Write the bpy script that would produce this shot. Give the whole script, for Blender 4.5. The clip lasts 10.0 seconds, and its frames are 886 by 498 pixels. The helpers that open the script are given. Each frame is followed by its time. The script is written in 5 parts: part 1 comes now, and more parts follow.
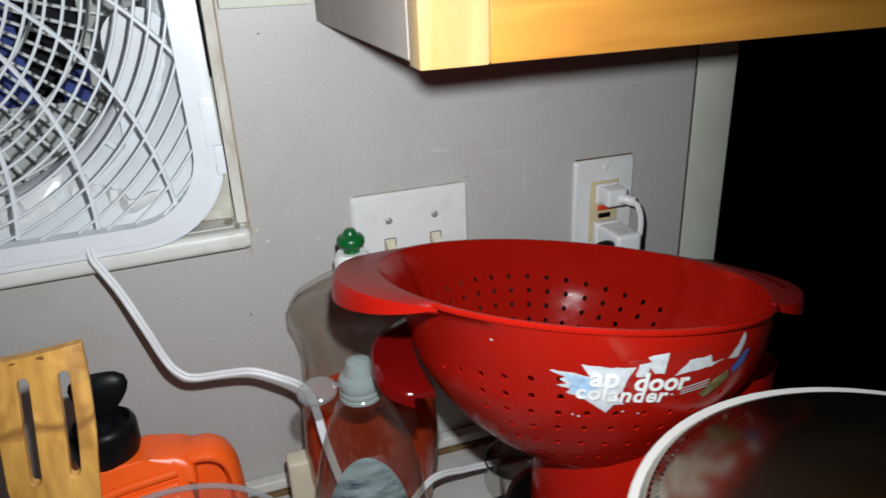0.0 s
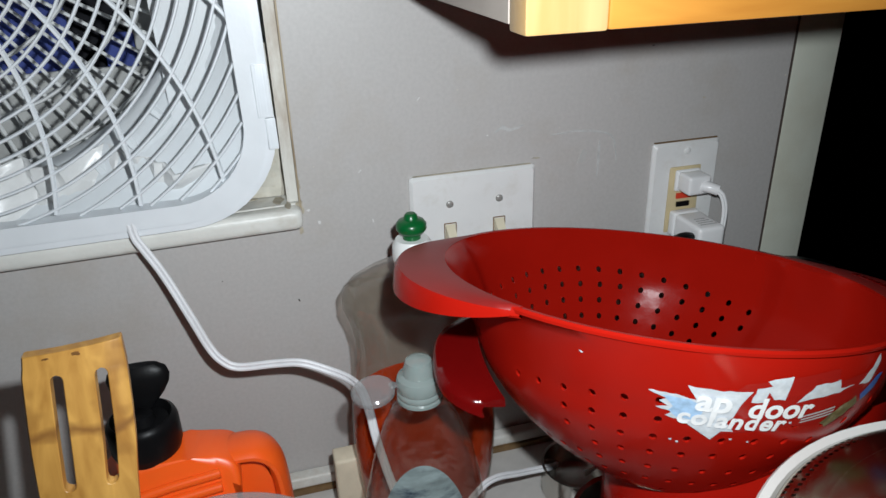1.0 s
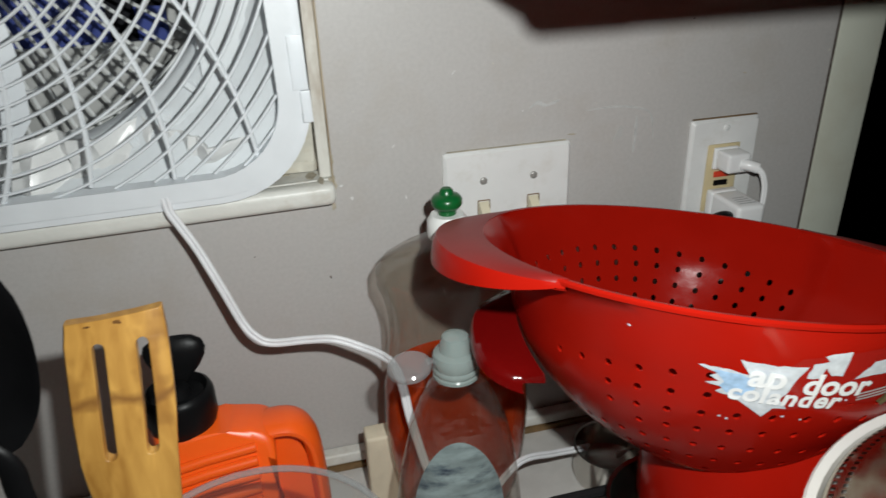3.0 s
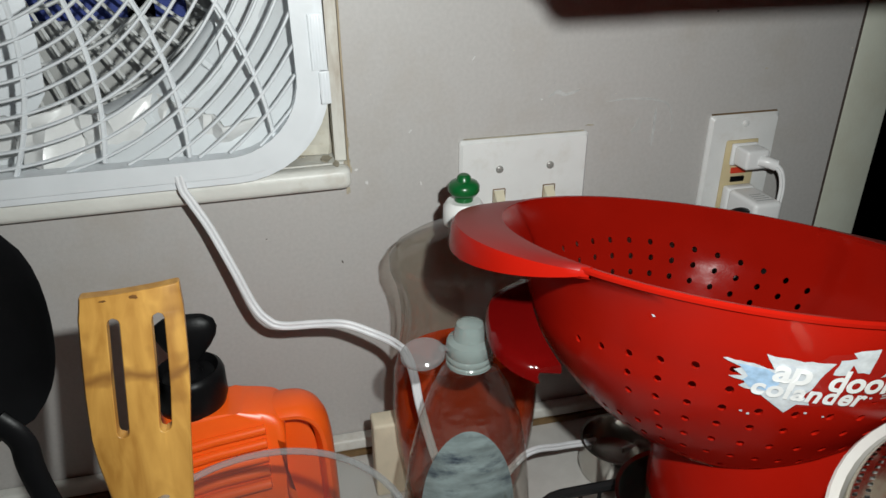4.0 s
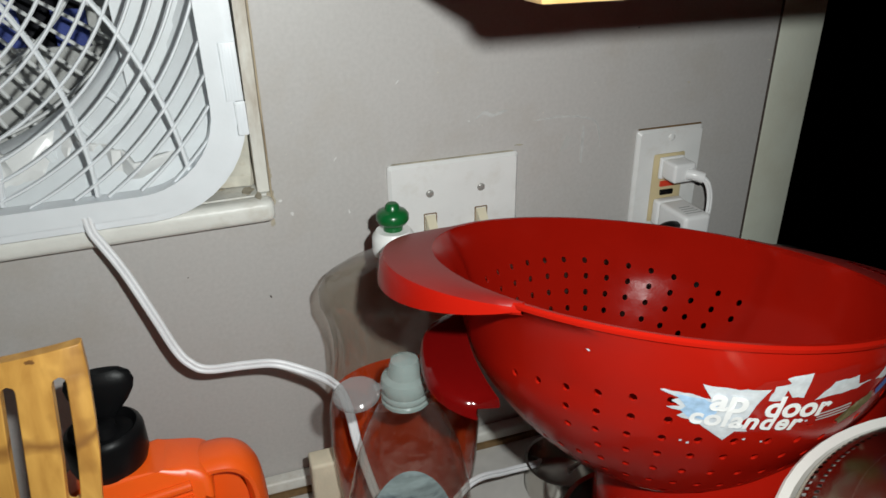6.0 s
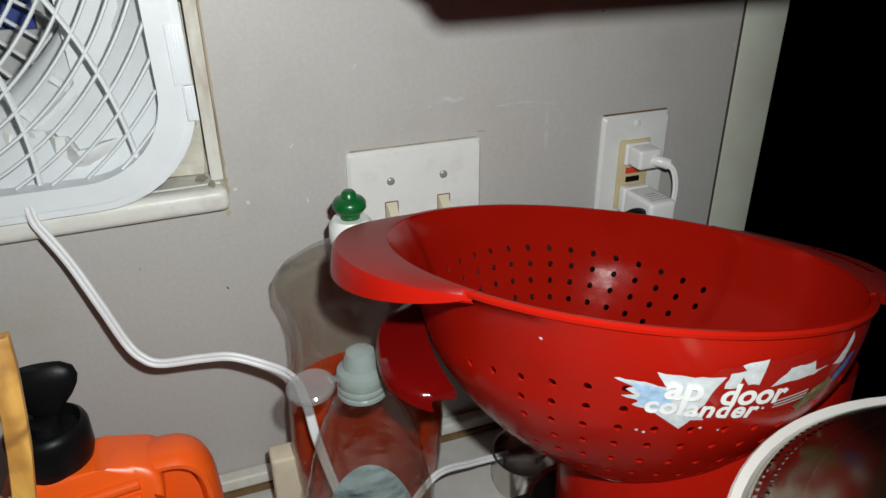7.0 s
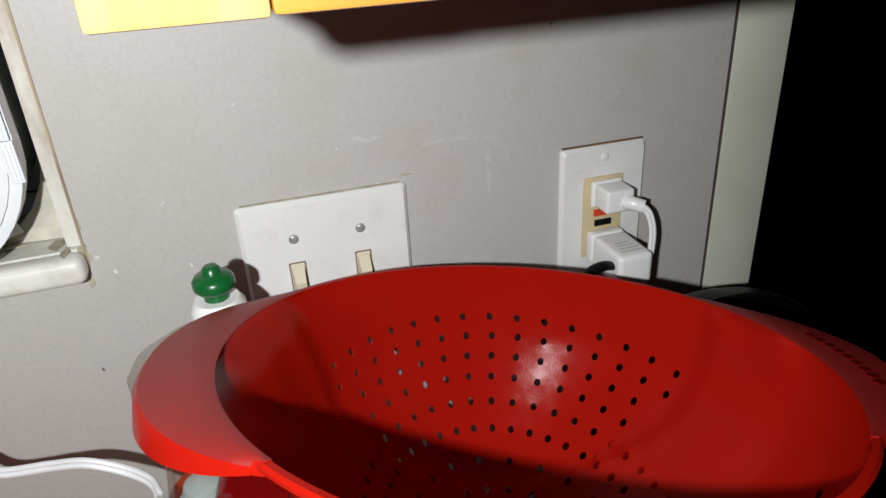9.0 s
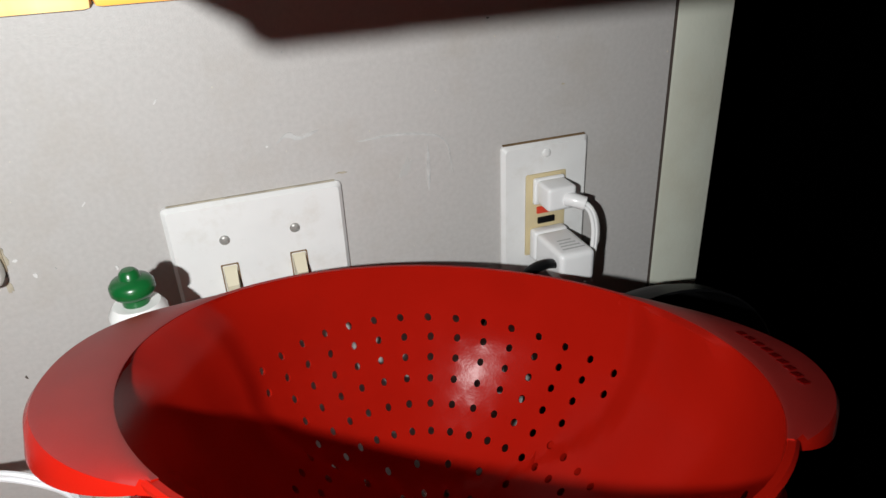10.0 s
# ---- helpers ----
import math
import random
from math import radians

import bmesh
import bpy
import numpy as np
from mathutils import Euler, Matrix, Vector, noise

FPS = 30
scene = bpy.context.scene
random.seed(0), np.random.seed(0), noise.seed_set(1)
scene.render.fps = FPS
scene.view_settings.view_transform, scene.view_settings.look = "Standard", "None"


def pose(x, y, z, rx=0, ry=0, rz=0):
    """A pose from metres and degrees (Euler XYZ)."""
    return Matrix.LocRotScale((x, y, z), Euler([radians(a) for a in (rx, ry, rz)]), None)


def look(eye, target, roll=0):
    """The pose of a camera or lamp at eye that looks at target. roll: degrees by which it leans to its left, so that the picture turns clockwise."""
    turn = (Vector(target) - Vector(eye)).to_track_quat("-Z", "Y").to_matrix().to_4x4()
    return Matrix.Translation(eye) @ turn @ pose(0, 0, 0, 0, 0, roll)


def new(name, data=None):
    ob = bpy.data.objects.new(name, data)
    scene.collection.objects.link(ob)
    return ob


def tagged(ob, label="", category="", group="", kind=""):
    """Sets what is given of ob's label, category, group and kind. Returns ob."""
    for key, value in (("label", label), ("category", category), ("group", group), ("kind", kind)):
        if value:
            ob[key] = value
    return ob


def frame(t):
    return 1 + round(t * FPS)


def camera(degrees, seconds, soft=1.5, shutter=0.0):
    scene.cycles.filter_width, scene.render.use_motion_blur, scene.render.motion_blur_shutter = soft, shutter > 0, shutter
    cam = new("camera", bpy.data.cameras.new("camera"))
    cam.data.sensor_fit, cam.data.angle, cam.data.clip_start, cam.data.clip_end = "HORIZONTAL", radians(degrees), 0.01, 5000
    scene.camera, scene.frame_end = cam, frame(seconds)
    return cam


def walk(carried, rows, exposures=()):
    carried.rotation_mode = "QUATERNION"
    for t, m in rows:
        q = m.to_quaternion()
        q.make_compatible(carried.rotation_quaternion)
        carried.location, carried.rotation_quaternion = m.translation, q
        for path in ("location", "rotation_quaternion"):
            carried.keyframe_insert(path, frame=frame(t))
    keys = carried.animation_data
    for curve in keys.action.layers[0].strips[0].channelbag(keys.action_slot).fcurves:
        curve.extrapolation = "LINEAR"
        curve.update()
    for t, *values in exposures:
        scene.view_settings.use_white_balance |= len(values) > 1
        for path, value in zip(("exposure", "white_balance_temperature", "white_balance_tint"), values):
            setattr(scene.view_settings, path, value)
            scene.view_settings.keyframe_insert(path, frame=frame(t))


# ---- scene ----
cam = camera(64.4, 10.0, shutter=0.25)
PATH = [
    (0, (-0.111, -0.621, 1.378), (0.456, 1.132, 0.6), -2.5),
    (0.5, (-0.126, -0.577, 1.368), (0.34, 1.18, 0.532), -2.9),
    (1, (-0.12, -0.562, 1.368), (0.345, 1.192, 0.526), -1.9),
    (1.5, (-0.108, -0.565, 1.364), (0.382, 1.179, 0.518), -2.2),
    (2, (-0.118, -0.561, 1.361), (0.347, 1.184, 0.502), -2.5),
    (2.5, (-0.121, -0.559, 1.362), (0.374, 1.178, 0.505), -1.7),
    (3, (-0.133, -0.555, 1.357), (0.28, 1.196, 0.485), -2.2),
    (3.2, (-0.144, -0.555, 1.355), (0.217, 1.206, 0.477), -1.9),
    (4.3, (-0.144, -0.548, 1.35), (0.3, 1.187, 0.461), 0.2),
    (4.5, (-0.133, -0.55, 1.35), (0.359, 1.178, 0.471), -0.4),
    (5, (-0.129, -0.545, 1.351), (0.44, 1.149, 0.452), -0.5),
    (5.5, (-0.137, -0.536, 1.354), (0.402, 1.174, 0.468), -0.3),
    (6, (-0.13, -0.531, 1.357), (0.442, 1.178, 0.488), -0.9),
    (6.2, (-0.124, -0.531, 1.36), (0.471, 1.177, 0.507), -1.3),
    (7.3, (-0.112, -0.526, 1.347), (0.509, 1.147, 0.445), -0.4),
    (7.5, (-0.115, -0.526, 1.347), (0.463, 1.162, 0.444), -1.0),
    (8, (-0.074, -0.515, 1.342), (0.431, 1.195, 0.437), -3.7),
    (8.1, (-0.059, -0.506, 1.328), (0.478, 1.212, 0.455), -3.6),
    (8.2, (-0.041, -0.496, 1.333), (0.509, 1.203, 0.432), -3.1),
    (8.3, (-0.027, -0.489, 1.330), (0.518, 1.219, 0.441), -3.4),
    (8.4, (-0.016, -0.477, 1.331), (0.519, 1.232, 0.440), -3.6),
    (8.5, (-0.007, -0.468, 1.334), (0.496, 1.247, 0.437), -3.7),
    (8.8, (0.007, -0.451, 1.341), (0.511, 1.267, 0.449), -3.6),
    (9, (0.012, -0.447, 1.347), (0.508, 1.267, 0.445), -3.2),
    (9.2, (0.011, -0.444, 1.344), (0.549, 1.26, 0.445), -2.6),
    (9.5, (0.025, -0.445, 1.343), (0.573, 1.251, 0.436), -3.0),
    (10, (0.039, -0.445, 1.344), (0.601, 1.24, 0.425), -2.7),
]
walk(cam, [(t, look(eye, target, roll)) for t, eye, target, roll in PATH],
     [(0.0, -0.12, 6250, 9), (0.5, -0.06, 5950, 8), (1.0, -0.15, 6150, 8), (1.5, -0.19, 6400, 9), (2.5, -0.18, 6520, 7), (5.5, -0.15, 6550, 6), (7.8, -0.13, 6550, 8),
      (8.5, 0.1, 6550, 10), (9.0, 0.18, 6550, 10), (10.0, 0.34, 6550, 10)])

# ---- world and light: a phone torch beside the lens in a dark kitchen ----
world = bpy.data.worlds.new("night")
scene.world = world
world.use_nodes = True
world.node_tree.nodes["Background"].inputs[0].default_value = (0.55, 0.6, 0.7, 1)
world.node_tree.nodes["Background"].inputs[1].default_value = 0.003

torch_data = bpy.data.lights.new("phone_torch", "SPOT")
torch_data.energy = 10.8
torch_data.spot_size = radians(160)
torch_data.spot_blend = 1.0
torch_data.shadow_soft_size = 0.006
torch_data.color = (0.96, 0.985, 0.985)
torch = new("phone_torch", torch_data)
torch.matrix_world = look((-0.080, -0.502, 1.374), (-0.04, -0.10, 1.11))
tagged(torch, "small white phone torch beside the lens", "light", kind="structure")


# ---- materials ----
def material(name, base, rough=0.5, metal=0.0, vary=0.0, scale=20.0, bump=0.0, bump_scale=200.0, spec=0.5, stain=None, stain_amount=0.0, stain_scale=6.0, coat=0.0, stretch=None, sheen_rough=0.0, sss=0.0):
    m = bpy.data.materials.new(name)
    m.use_nodes = True
    nt = m.node_tree
    b = nt.nodes["Principled BSDF"]
    b.inputs["Roughness"].default_value = rough
    b.inputs["Metallic"].default_value = metal
    b.inputs["Specular IOR Level"].default_value = spec
    b.inputs["Coat Weight"].default_value = coat
    if sss:
        b.inputs["Subsurface Weight"].default_value = sss
        b.inputs["Subsurface Scale"].default_value = 0.004
    tc = nt.nodes.new("ShaderNodeTexCoord")
    mp = nt.nodes.new("ShaderNodeMapping")
    nt.links.new(tc.outputs["Object"], mp.inputs[0])
    if stretch:
        mp.inputs["Scale"].default_value = stretch
    n1 = nt.nodes.new("ShaderNodeTexNoise")
    n1.inputs["Scale"].default_value = scale
    n1.inputs["Detail"].default_value = 6
    nt.links.new(mp.outputs[0], n1.inputs[0])
    ramp = nt.nodes.new("ShaderNodeMapRange")
    ramp.inputs["From Min"].default_value, ramp.inputs["From Max"].default_value = 0.3, 0.7
    ramp.inputs["To Min"].default_value, ramp.inputs["To Max"].default_value = 1 - vary, 1 + vary * 0.5
    nt.links.new(n1.outputs[0], ramp.inputs[0])
    mul = nt.nodes.new("ShaderNodeMix")
    mul.data_type, mul.blend_type = "RGBA", "MULTIPLY"
    mul.inputs[0].default_value = 1.0
    mul.inputs[6].default_value = (*base, 1)
    nt.links.new(ramp.outputs[0], mul.inputs[7])
    colour = mul.outputs[2]
    if stain:
        n2 = nt.nodes.new("ShaderNodeTexNoise")
        n2.inputs["Scale"].default_value = stain_scale
        n2.inputs["Detail"].default_value = 8
        n2.inputs["Roughness"].default_value = 0.65
        nt.links.new(mp.outputs[0], n2.inputs[0])
        r2 = nt.nodes.new("ShaderNodeMapRange")
        r2.inputs["From Min"].default_value, r2.inputs["From Max"].default_value = 0.52, 0.72
        r2.inputs["To Max"].default_value = stain_amount
        nt.links.new(n2.outputs[0], r2.inputs[0])
        mx = nt.nodes.new("ShaderNodeMix")
        mx.data_type = "RGBA"
        nt.links.new(r2.outputs[0], mx.inputs[0])
        nt.links.new(colour, mx.inputs[6])
        mx.inputs[7].default_value = (*stain, 1)
        colour = mx.outputs[2]
    nt.links.new(colour, b.inputs["Base Color"])
    if sheen_rough:
        rr = nt.nodes.new("ShaderNodeMapRange")
        rr.inputs["From Min"].default_value, rr.inputs["From Max"].default_value = 0.3, 0.7
        rr.inputs["To Min"].default_value, rr.inputs["To Max"].default_value = rough, rough + sheen_rough
        nt.links.new(n1.outputs[0], rr.inputs[0])
        nt.links.new(rr.outputs[0], b.inputs["Roughness"])
    if bump:
        n3 = nt.nodes.new("ShaderNodeTexNoise")
        n3.inputs["Scale"].default_value = bump_scale
        n3.inputs["Detail"].default_value = 3
        nt.links.new(mp.outputs[0], n3.inputs[0])
        bp = nt.nodes.new("ShaderNodeBump")
        bp.inputs["Strength"].default_value = bump
        bp.inputs["Distance"].default_value = 0.002
        nt.links.new(n3.outputs[0], bp.inputs["Height"])
        nt.links.new(bp.outputs[0], b.inputs["Normal"])
    return m


def clear_material(name, tint, gloss_rough=0.04, haze=0.06, haze_colour=(0.8, 0.8, 0.8), ior=1.45, crease=0.25):
    """Clear thin plastic or glass: light goes through tinted, and a Fresnel gloss lies on it."""
    m = bpy.data.materials.new(name)
    m.use_nodes = True
    nt = m.node_tree
    nt.nodes.clear()
    out = nt.nodes.new("ShaderNodeOutputMaterial")
    tr = nt.nodes.new("ShaderNodeBsdfTransparent")
    tr.inputs[0].default_value = (*tint, 1)
    df = nt.nodes.new("ShaderNodeBsdfDiffuse")
    df.inputs[0].default_value = (*haze_colour, 1)
    gl = nt.nodes.new("ShaderNodeBsdfGlossy")
    gl.inputs["Roughness"].default_value = gloss_rough
    lw = nt.nodes.new("ShaderNodeLayerWeight")
    lw.inputs["Blend"].default_value = 0.4
    fr = nt.nodes.new("ShaderNodeMapRange")
    fr.inputs["To Min"].default_value, fr.inputs["To Max"].default_value = ((ior - 1) / (ior + 1)) ** 2, 0.70
    pw = nt.nodes.new("ShaderNodeMath")
    pw.operation = "POWER"
    pw.inputs[1].default_value = 2.6
    nt.links.new(lw.outputs["Facing"], pw.inputs[0])
    nt.links.new(pw.outputs[0], fr.inputs[0])
    tc = nt.nodes.new("ShaderNodeTexCoord")
    nz = nt.nodes.new("ShaderNodeTexNoise")
    nz.inputs["Scale"].default_value = 35
    nz.inputs["Detail"].default_value = 4
    nt.links.new(tc.outputs["Object"], nz.inputs[0])
    bp = nt.nodes.new("ShaderNodeBump")
    bp.inputs["Strength"].default_value = crease
    bp.inputs["Distance"].default_value = 0.004
    nt.links.new(nz.outputs[0], bp.inputs["Height"])
    nt.links.new(bp.outputs[0], gl.inputs["Normal"])
    m1 = nt.nodes.new("ShaderNodeMixShader")
    m1.inputs[0].default_value = haze
    nt.links.new(tr.outputs[0], m1.inputs[1])
    nt.links.new(df.outputs[0], m1.inputs[2])
    m2 = nt.nodes.new("ShaderNodeMixShader")
    nt.links.new(fr.outputs[0], m2.inputs[0])
    nt.links.new(m1.outputs[0], m2.inputs[1])
    nt.links.new(gl.outputs[0], m2.inputs[2])
    nt.links.new(m2.outputs[0], out.inputs[0])
    return m


def wood(name, light, dark, scale, stretch, rough=0.4, coat=0.0, spots=False):
    """Wood with grain drawn out along one axis."""
    m = bpy.data.materials.new(name)
    m.use_nodes = True
    nt = m.node_tree
    b = nt.nodes["Principled BSDF"]
    b.inputs["Roughness"].default_value = rough
    b.inputs["Coat Weight"].default_value = coat
    b.inputs["Coat Roughness"].default_value = 0.25
    tc = nt.nodes.new("ShaderNodeTexCoord")
    mp = nt.nodes.new("ShaderNodeMapping")
    mp.inputs["Scale"].default_value = stretch
    nt.links.new(tc.outputs["Object"], mp.inputs[0])
    n1 = nt.nodes.new("ShaderNodeTexNoise")
    n1.inputs["Scale"].default_value = scale
    n1.inputs["Detail"].default_value = 8
    n1.inputs["Distortion"].default_value = 0.6
    nt.links.new(mp.outputs[0], n1.inputs[0])
    cr = nt.nodes.new("ShaderNodeValToRGB")
    cr.color_ramp.elements[0].position, cr.color_ramp.elements[1].position = 0.3, 0.68
    cr.color_ramp.elements[0].color, cr.color_ramp.elements[1].color = (*dark, 1), (*light, 1)
    nt.links.new(n1.outputs[0], cr.inputs[0])
    colour = cr.outputs[0]
    if spots:
        n2 = nt.nodes.new("ShaderNodeTexNoise")
        n2.inputs["Scale"].default_value = 32
        n2.inputs["Detail"].default_value = 3
        nt.links.new(tc.outputs["Object"], n2.inputs[0])
        r2 = nt.nodes.new("ShaderNodeMapRange")
        r2.inputs["From Min"].default_value, r2.inputs["From Max"].default_value = 0.56, 0.72
        r2.inputs["To Max"].default_value = 0.8
        nt.links.new(n2.outputs[0], r2.inputs[0])
        mx = nt.nodes.new("ShaderNodeMix")
        mx.data_type = "RGBA"
        nt.links.new(r2.outputs[0], mx.inputs[0])
        nt.links.new(colour, mx.inputs[6])
        mx.inputs[7].default_value = (0.16, 0.06, 0.012, 1)
        colour = mx.outputs[2]
        sep = nt.nodes.new("ShaderNodeSeparateXYZ")
        nt.links.new(tc.outputs["Object"], sep.inputs[0])
        m1 = nt.nodes.new("ShaderNodeMath")
        m1.operation = "MULTIPLY_ADD"
        m1.inputs[1].default_value = 0.030
        nt.links.new(n2.outputs[0], m1.inputs[0])
        nt.links.new(sep.outputs[2], m1.inputs[2])
        m2 = nt.nodes.new("ShaderNodeMath")
        m2.operation = "SUBTRACT"
        m2.inputs[1].default_value = 0.275
        nt.links.new(m1.outputs[0], m2.inputs[0])
        m3 = nt.nodes.new("ShaderNodeMath")
        m3.operation = "ABSOLUTE"
        nt.links.new(m2.outputs[0], m3.inputs[0])
        r3 = nt.nodes.new("ShaderNodeMapRange")
        r3.inputs["From Min"].default_value, r3.inputs["From Max"].default_value = 0.0005, 0.0045
        r3.inputs["To Min"].default_value, r3.inputs["To Max"].default_value = 0.85, 0.0
        nt.links.new(m3.outputs[0], r3.inputs[0])
        my = nt.nodes.new("ShaderNodeMix")
        my.data_type = "RGBA"
        nt.links.new(r3.outputs[0], my.inputs[0])
        nt.links.new(colour, my.inputs[6])
        my.inputs[7].default_value = (0.20, 0.085, 0.02, 1)
        colour = my.outputs[2]
    nt.links.new(colour, b.inputs["Base Color"])
    bp = nt.nodes.new("ShaderNodeBump")
    bp.inputs["Strength"].default_value = 0.15
    bp.inputs["Distance"].default_value = 0.001
    nt.links.new(n1.outputs[0], bp.inputs["Height"])
    nt.links.new(bp.outputs[0], b.inputs["Normal"])
    return m


M_WALL = material("grey_wall_paint", (0.515, 0.496, 0.480), 0.42, vary=0.06, scale=300, bump=0.09, bump_scale=900, stain=(0.42, 0.37, 0.31), stain_amount=0.42, stain_scale=9, spec=0.4)
M_TRIM = material("off_white_trim", (0.68, 0.70, 0.60), 0.45, vary=0.06, scale=14, bump=0.1, bump_scale=260, stain=(0.45, 0.38, 0.25), stain_amount=0.3)
M_SILL = material("worn_white_sill", (0.75, 0.745, 0.70), 0.4, vary=0.08, scale=30, bump=0.2, bump_scale=150, stain=(0.40, 0.32, 0.22), stain_amount=0.5, stain_scale=22)
M_JAMB = material("stained_window_jamb", (0.70, 0.685, 0.63), 0.5, vary=0.15, scale=25, bump=0.2, bump_scale=120, stain=(0.24, 0.14, 0.06), stain_amount=0.6, stain_scale=26, stretch=(1, 1, 0.3))
M_EDGE = material("flaking_white_edge", (0.44, 0.36, 0.25), 0.55, vary=0.15, scale=60, bump=0.3, bump_scale=200, stain=(0.13, 0.07, 0.025), stain_amount=1.0, stain_scale=42, stretch=(1, 1, 0.35))
M_FILL = material("cream_filler", (0.66, 0.63, 0.54), 0.6, vary=0.15, scale=80, bump=0.3, bump_scale=120, stain=(0.34, 0.24, 0.12), stain_amount=0.6, stain_scale=50)
M_COUNTER = material("pale_laminate", (0.62, 0.60, 0.57), 0.35, vary=0.08, scale=60, stain=(0.4, 0.36, 0.3), stain_amount=0.3)
# near-black on these two: the missing light is put into the colour
M_DARK = material("painted_darkness", (0.004, 0.004, 0.004), 0.9, spec=0.02, vary=0.2, scale=4)
M_FLOOR = material("floor_painted_dark", (0.0015, 0.0014, 0.0014), 0.9, spec=0.03, vary=0.3, scale=8)
M_FAN = material("white_fan_plastic", (0.79, 0.82, 0.85), 0.35, vary=0.04, scale=40, bump=0.05, bump_scale=300)
M_FAN_IN = material("grey_white_shroud", (0.76, 0.79, 0.81), 0.4, vary=0.06, scale=30, stain=(0.45, 0.43, 0.4), stain_amount=0.3, stain_scale=15)
M_FAN_BACK = material("grey_back_grille", (0.82, 0.83, 0.82), 0.5, vary=0.1, scale=40, stain=(0.3, 0.28, 0.24), stain_amount=0.5, stain_scale=30)
M_PLATE = material("white_cover_plastic", (0.80, 0.80, 0.79), 0.3, vary=0.03, scale=50, stain=(0.55, 0.5, 0.42), stain_amount=0.25, stain_scale=60, spec=0.5)
M_IVORY = material("ivory_plastic", (0.66, 0.55, 0.33), 0.35, vary=0.06, scale=60)
M_TOGGLE = material("almond_toggle", (0.72, 0.66, 0.5), 0.3, vary=0.04, scale=60)
M_STEEL = material("brushed_steel", (0.62, 0.60, 0.56), 0.22, metal=1.0, vary=0.1, scale=40, bump=0.05, bump_scale=80)
M_LID = material("polished_steel", (0.36, 0.33, 0.25), 0.22, metal=1.0, vary=0.12, scale=12, bump=0.02, bump_scale=12, sheen_rough=0.05)
M_SCREW = material("dull_screw_metal", (0.38, 0.37, 0.35), 0.4, metal=0.3, vary=0.15, scale=300)
M_PLUG = material("white_plug_plastic", (0.86, 0.86, 0.86), 0.28, vary=0.02, scale=60)
M_RED_BTN = material("red_button", (0.65, 0.05, 0.02), 0.4, vary=0.05)
M_BLACK = material("black_plastic", (0.005, 0.005, 0.0055), 0.36, spec=0.10, vary=0.2, scale=40, bump=0.05, bump_scale=200)
M_RACK = material("black_coated_wire", (0.015, 0.015, 0.016), 0.35, vary=0.2, scale=60)
M_CORD = material("white_cord_vinyl", (0.80, 0.80, 0.82), 0.4, vary=0.05, scale=60)
M_RED = material("red_plastic", (0.345, 0.0075, 0.0032), 0.19, vary=0.05, scale=30, bump=0.03, bump_scale=500, spec=0.07, sheen_rough=0.06)
M_RED_GRIP = material("hazed_red_texture", (0.25, 0.012, 0.010), 0.46, vary=0.08, scale=60, bump=0.06, bump_scale=1400, spec=0.45)
M_RED_DARK = material("dark_red_plastic", (0.12, 0.002, 0.002), 0.14, vary=0.06, scale=30)
M_ORANGE = material("orange_jug_plastic", (0.85, 0.105, 0.008), 0.36, vary=0.05, scale=30, sss=0.15)
M_GREEN = material("green_cap_plastic", (0.004, 0.10, 0.022), 0.28, vary=0.08, scale=40)
M_CAPWHITE = material("white_cap_plastic", (0.78, 0.78, 0.76), 0.35, vary=0.03)
M_NOZZLE = clear_material("milky_blue_plastic", (0.76, 0.80, 0.78), 0.12, 0.38, (0.50, 0.60, 0.58))
M_FLIP = clear_material("milky_clear_plastic", (0.75, 0.75, 0.75), 0.15, 0.2, (0.6, 0.6, 0.6))
M_BOTTLE = clear_material("clear_bottle_plastic", (0.86, 0.84, 0.80), 0.06, 0.012, (0.55, 0.5, 0.44), 1.7, 0.85)
M_BOTTLE_B = clear_material("clear_small_bottle_plastic", (0.90, 0.885, 0.86), 0.05, 0.004, (0.6, 0.56, 0.52), 1.6, 0.85)
M_GLASS = clear_material("clear_glass", (0.93, 0.94, 0.94), 0.02, 0.02, (0.7, 0.7, 0.7), 1.5)
M_LIQUID = clear_material("orange_liquid", (0.85, 0.15, 0.012), 0.05, 0.62, (0.80, 0.080, 0.005), 1.33)
M_WHITE_DISH = material("white_ceramic", (0.66, 0.64, 0.61), 0.2, vary=0.03, scale=30)
M_CREAM = material("cream_block", (0.70, 0.62, 0.47), 0.7, vary=0.1, scale=40, bump=0.2, bump_scale=200)
M_BLUE = material("blue_cloth", (0.07, 0.10, 0.36), 0.85, vary=0.25, scale=20, bump=0.3, bump_scale=300)
M_SHEET = material("white_plastic_sheet", (0.74, 0.74, 0.73), 0.3, vary=0.1, scale=40, bump=0.4, bump_scale=60)
M_PALE_CLOTH = material("pale_grey_cloth", (0.58, 0.58, 0.56), 0.85, vary=0.2, scale=25, bump=0.3, bump_scale=200)
M_NIGHT_SHEET = material("night_sheet", (0.012, 0.012, 0.016), 0.9, vary=0.3, scale=20)
M_PAPER = material("torn_white_paper", (0.60, 0.63, 0.66), 0.6, vary=0.18, scale=220, stain=(0.45, 0.5, 0.6), stain_amount=0.5, stain_scale=160)
M_PAPER_BLUE = material("pale_blue_paper", (0.38, 0.55, 0.75), 0.55, vary=0.25, scale=260)
M_INK = material("white_print", (0.82, 0.82, 0.82), 0.5, vary=0.03)
M_STICKER = material("red_sticker_film", (0.34, 0.012, 0.008), 0.18, vary=0.05, scale=60)
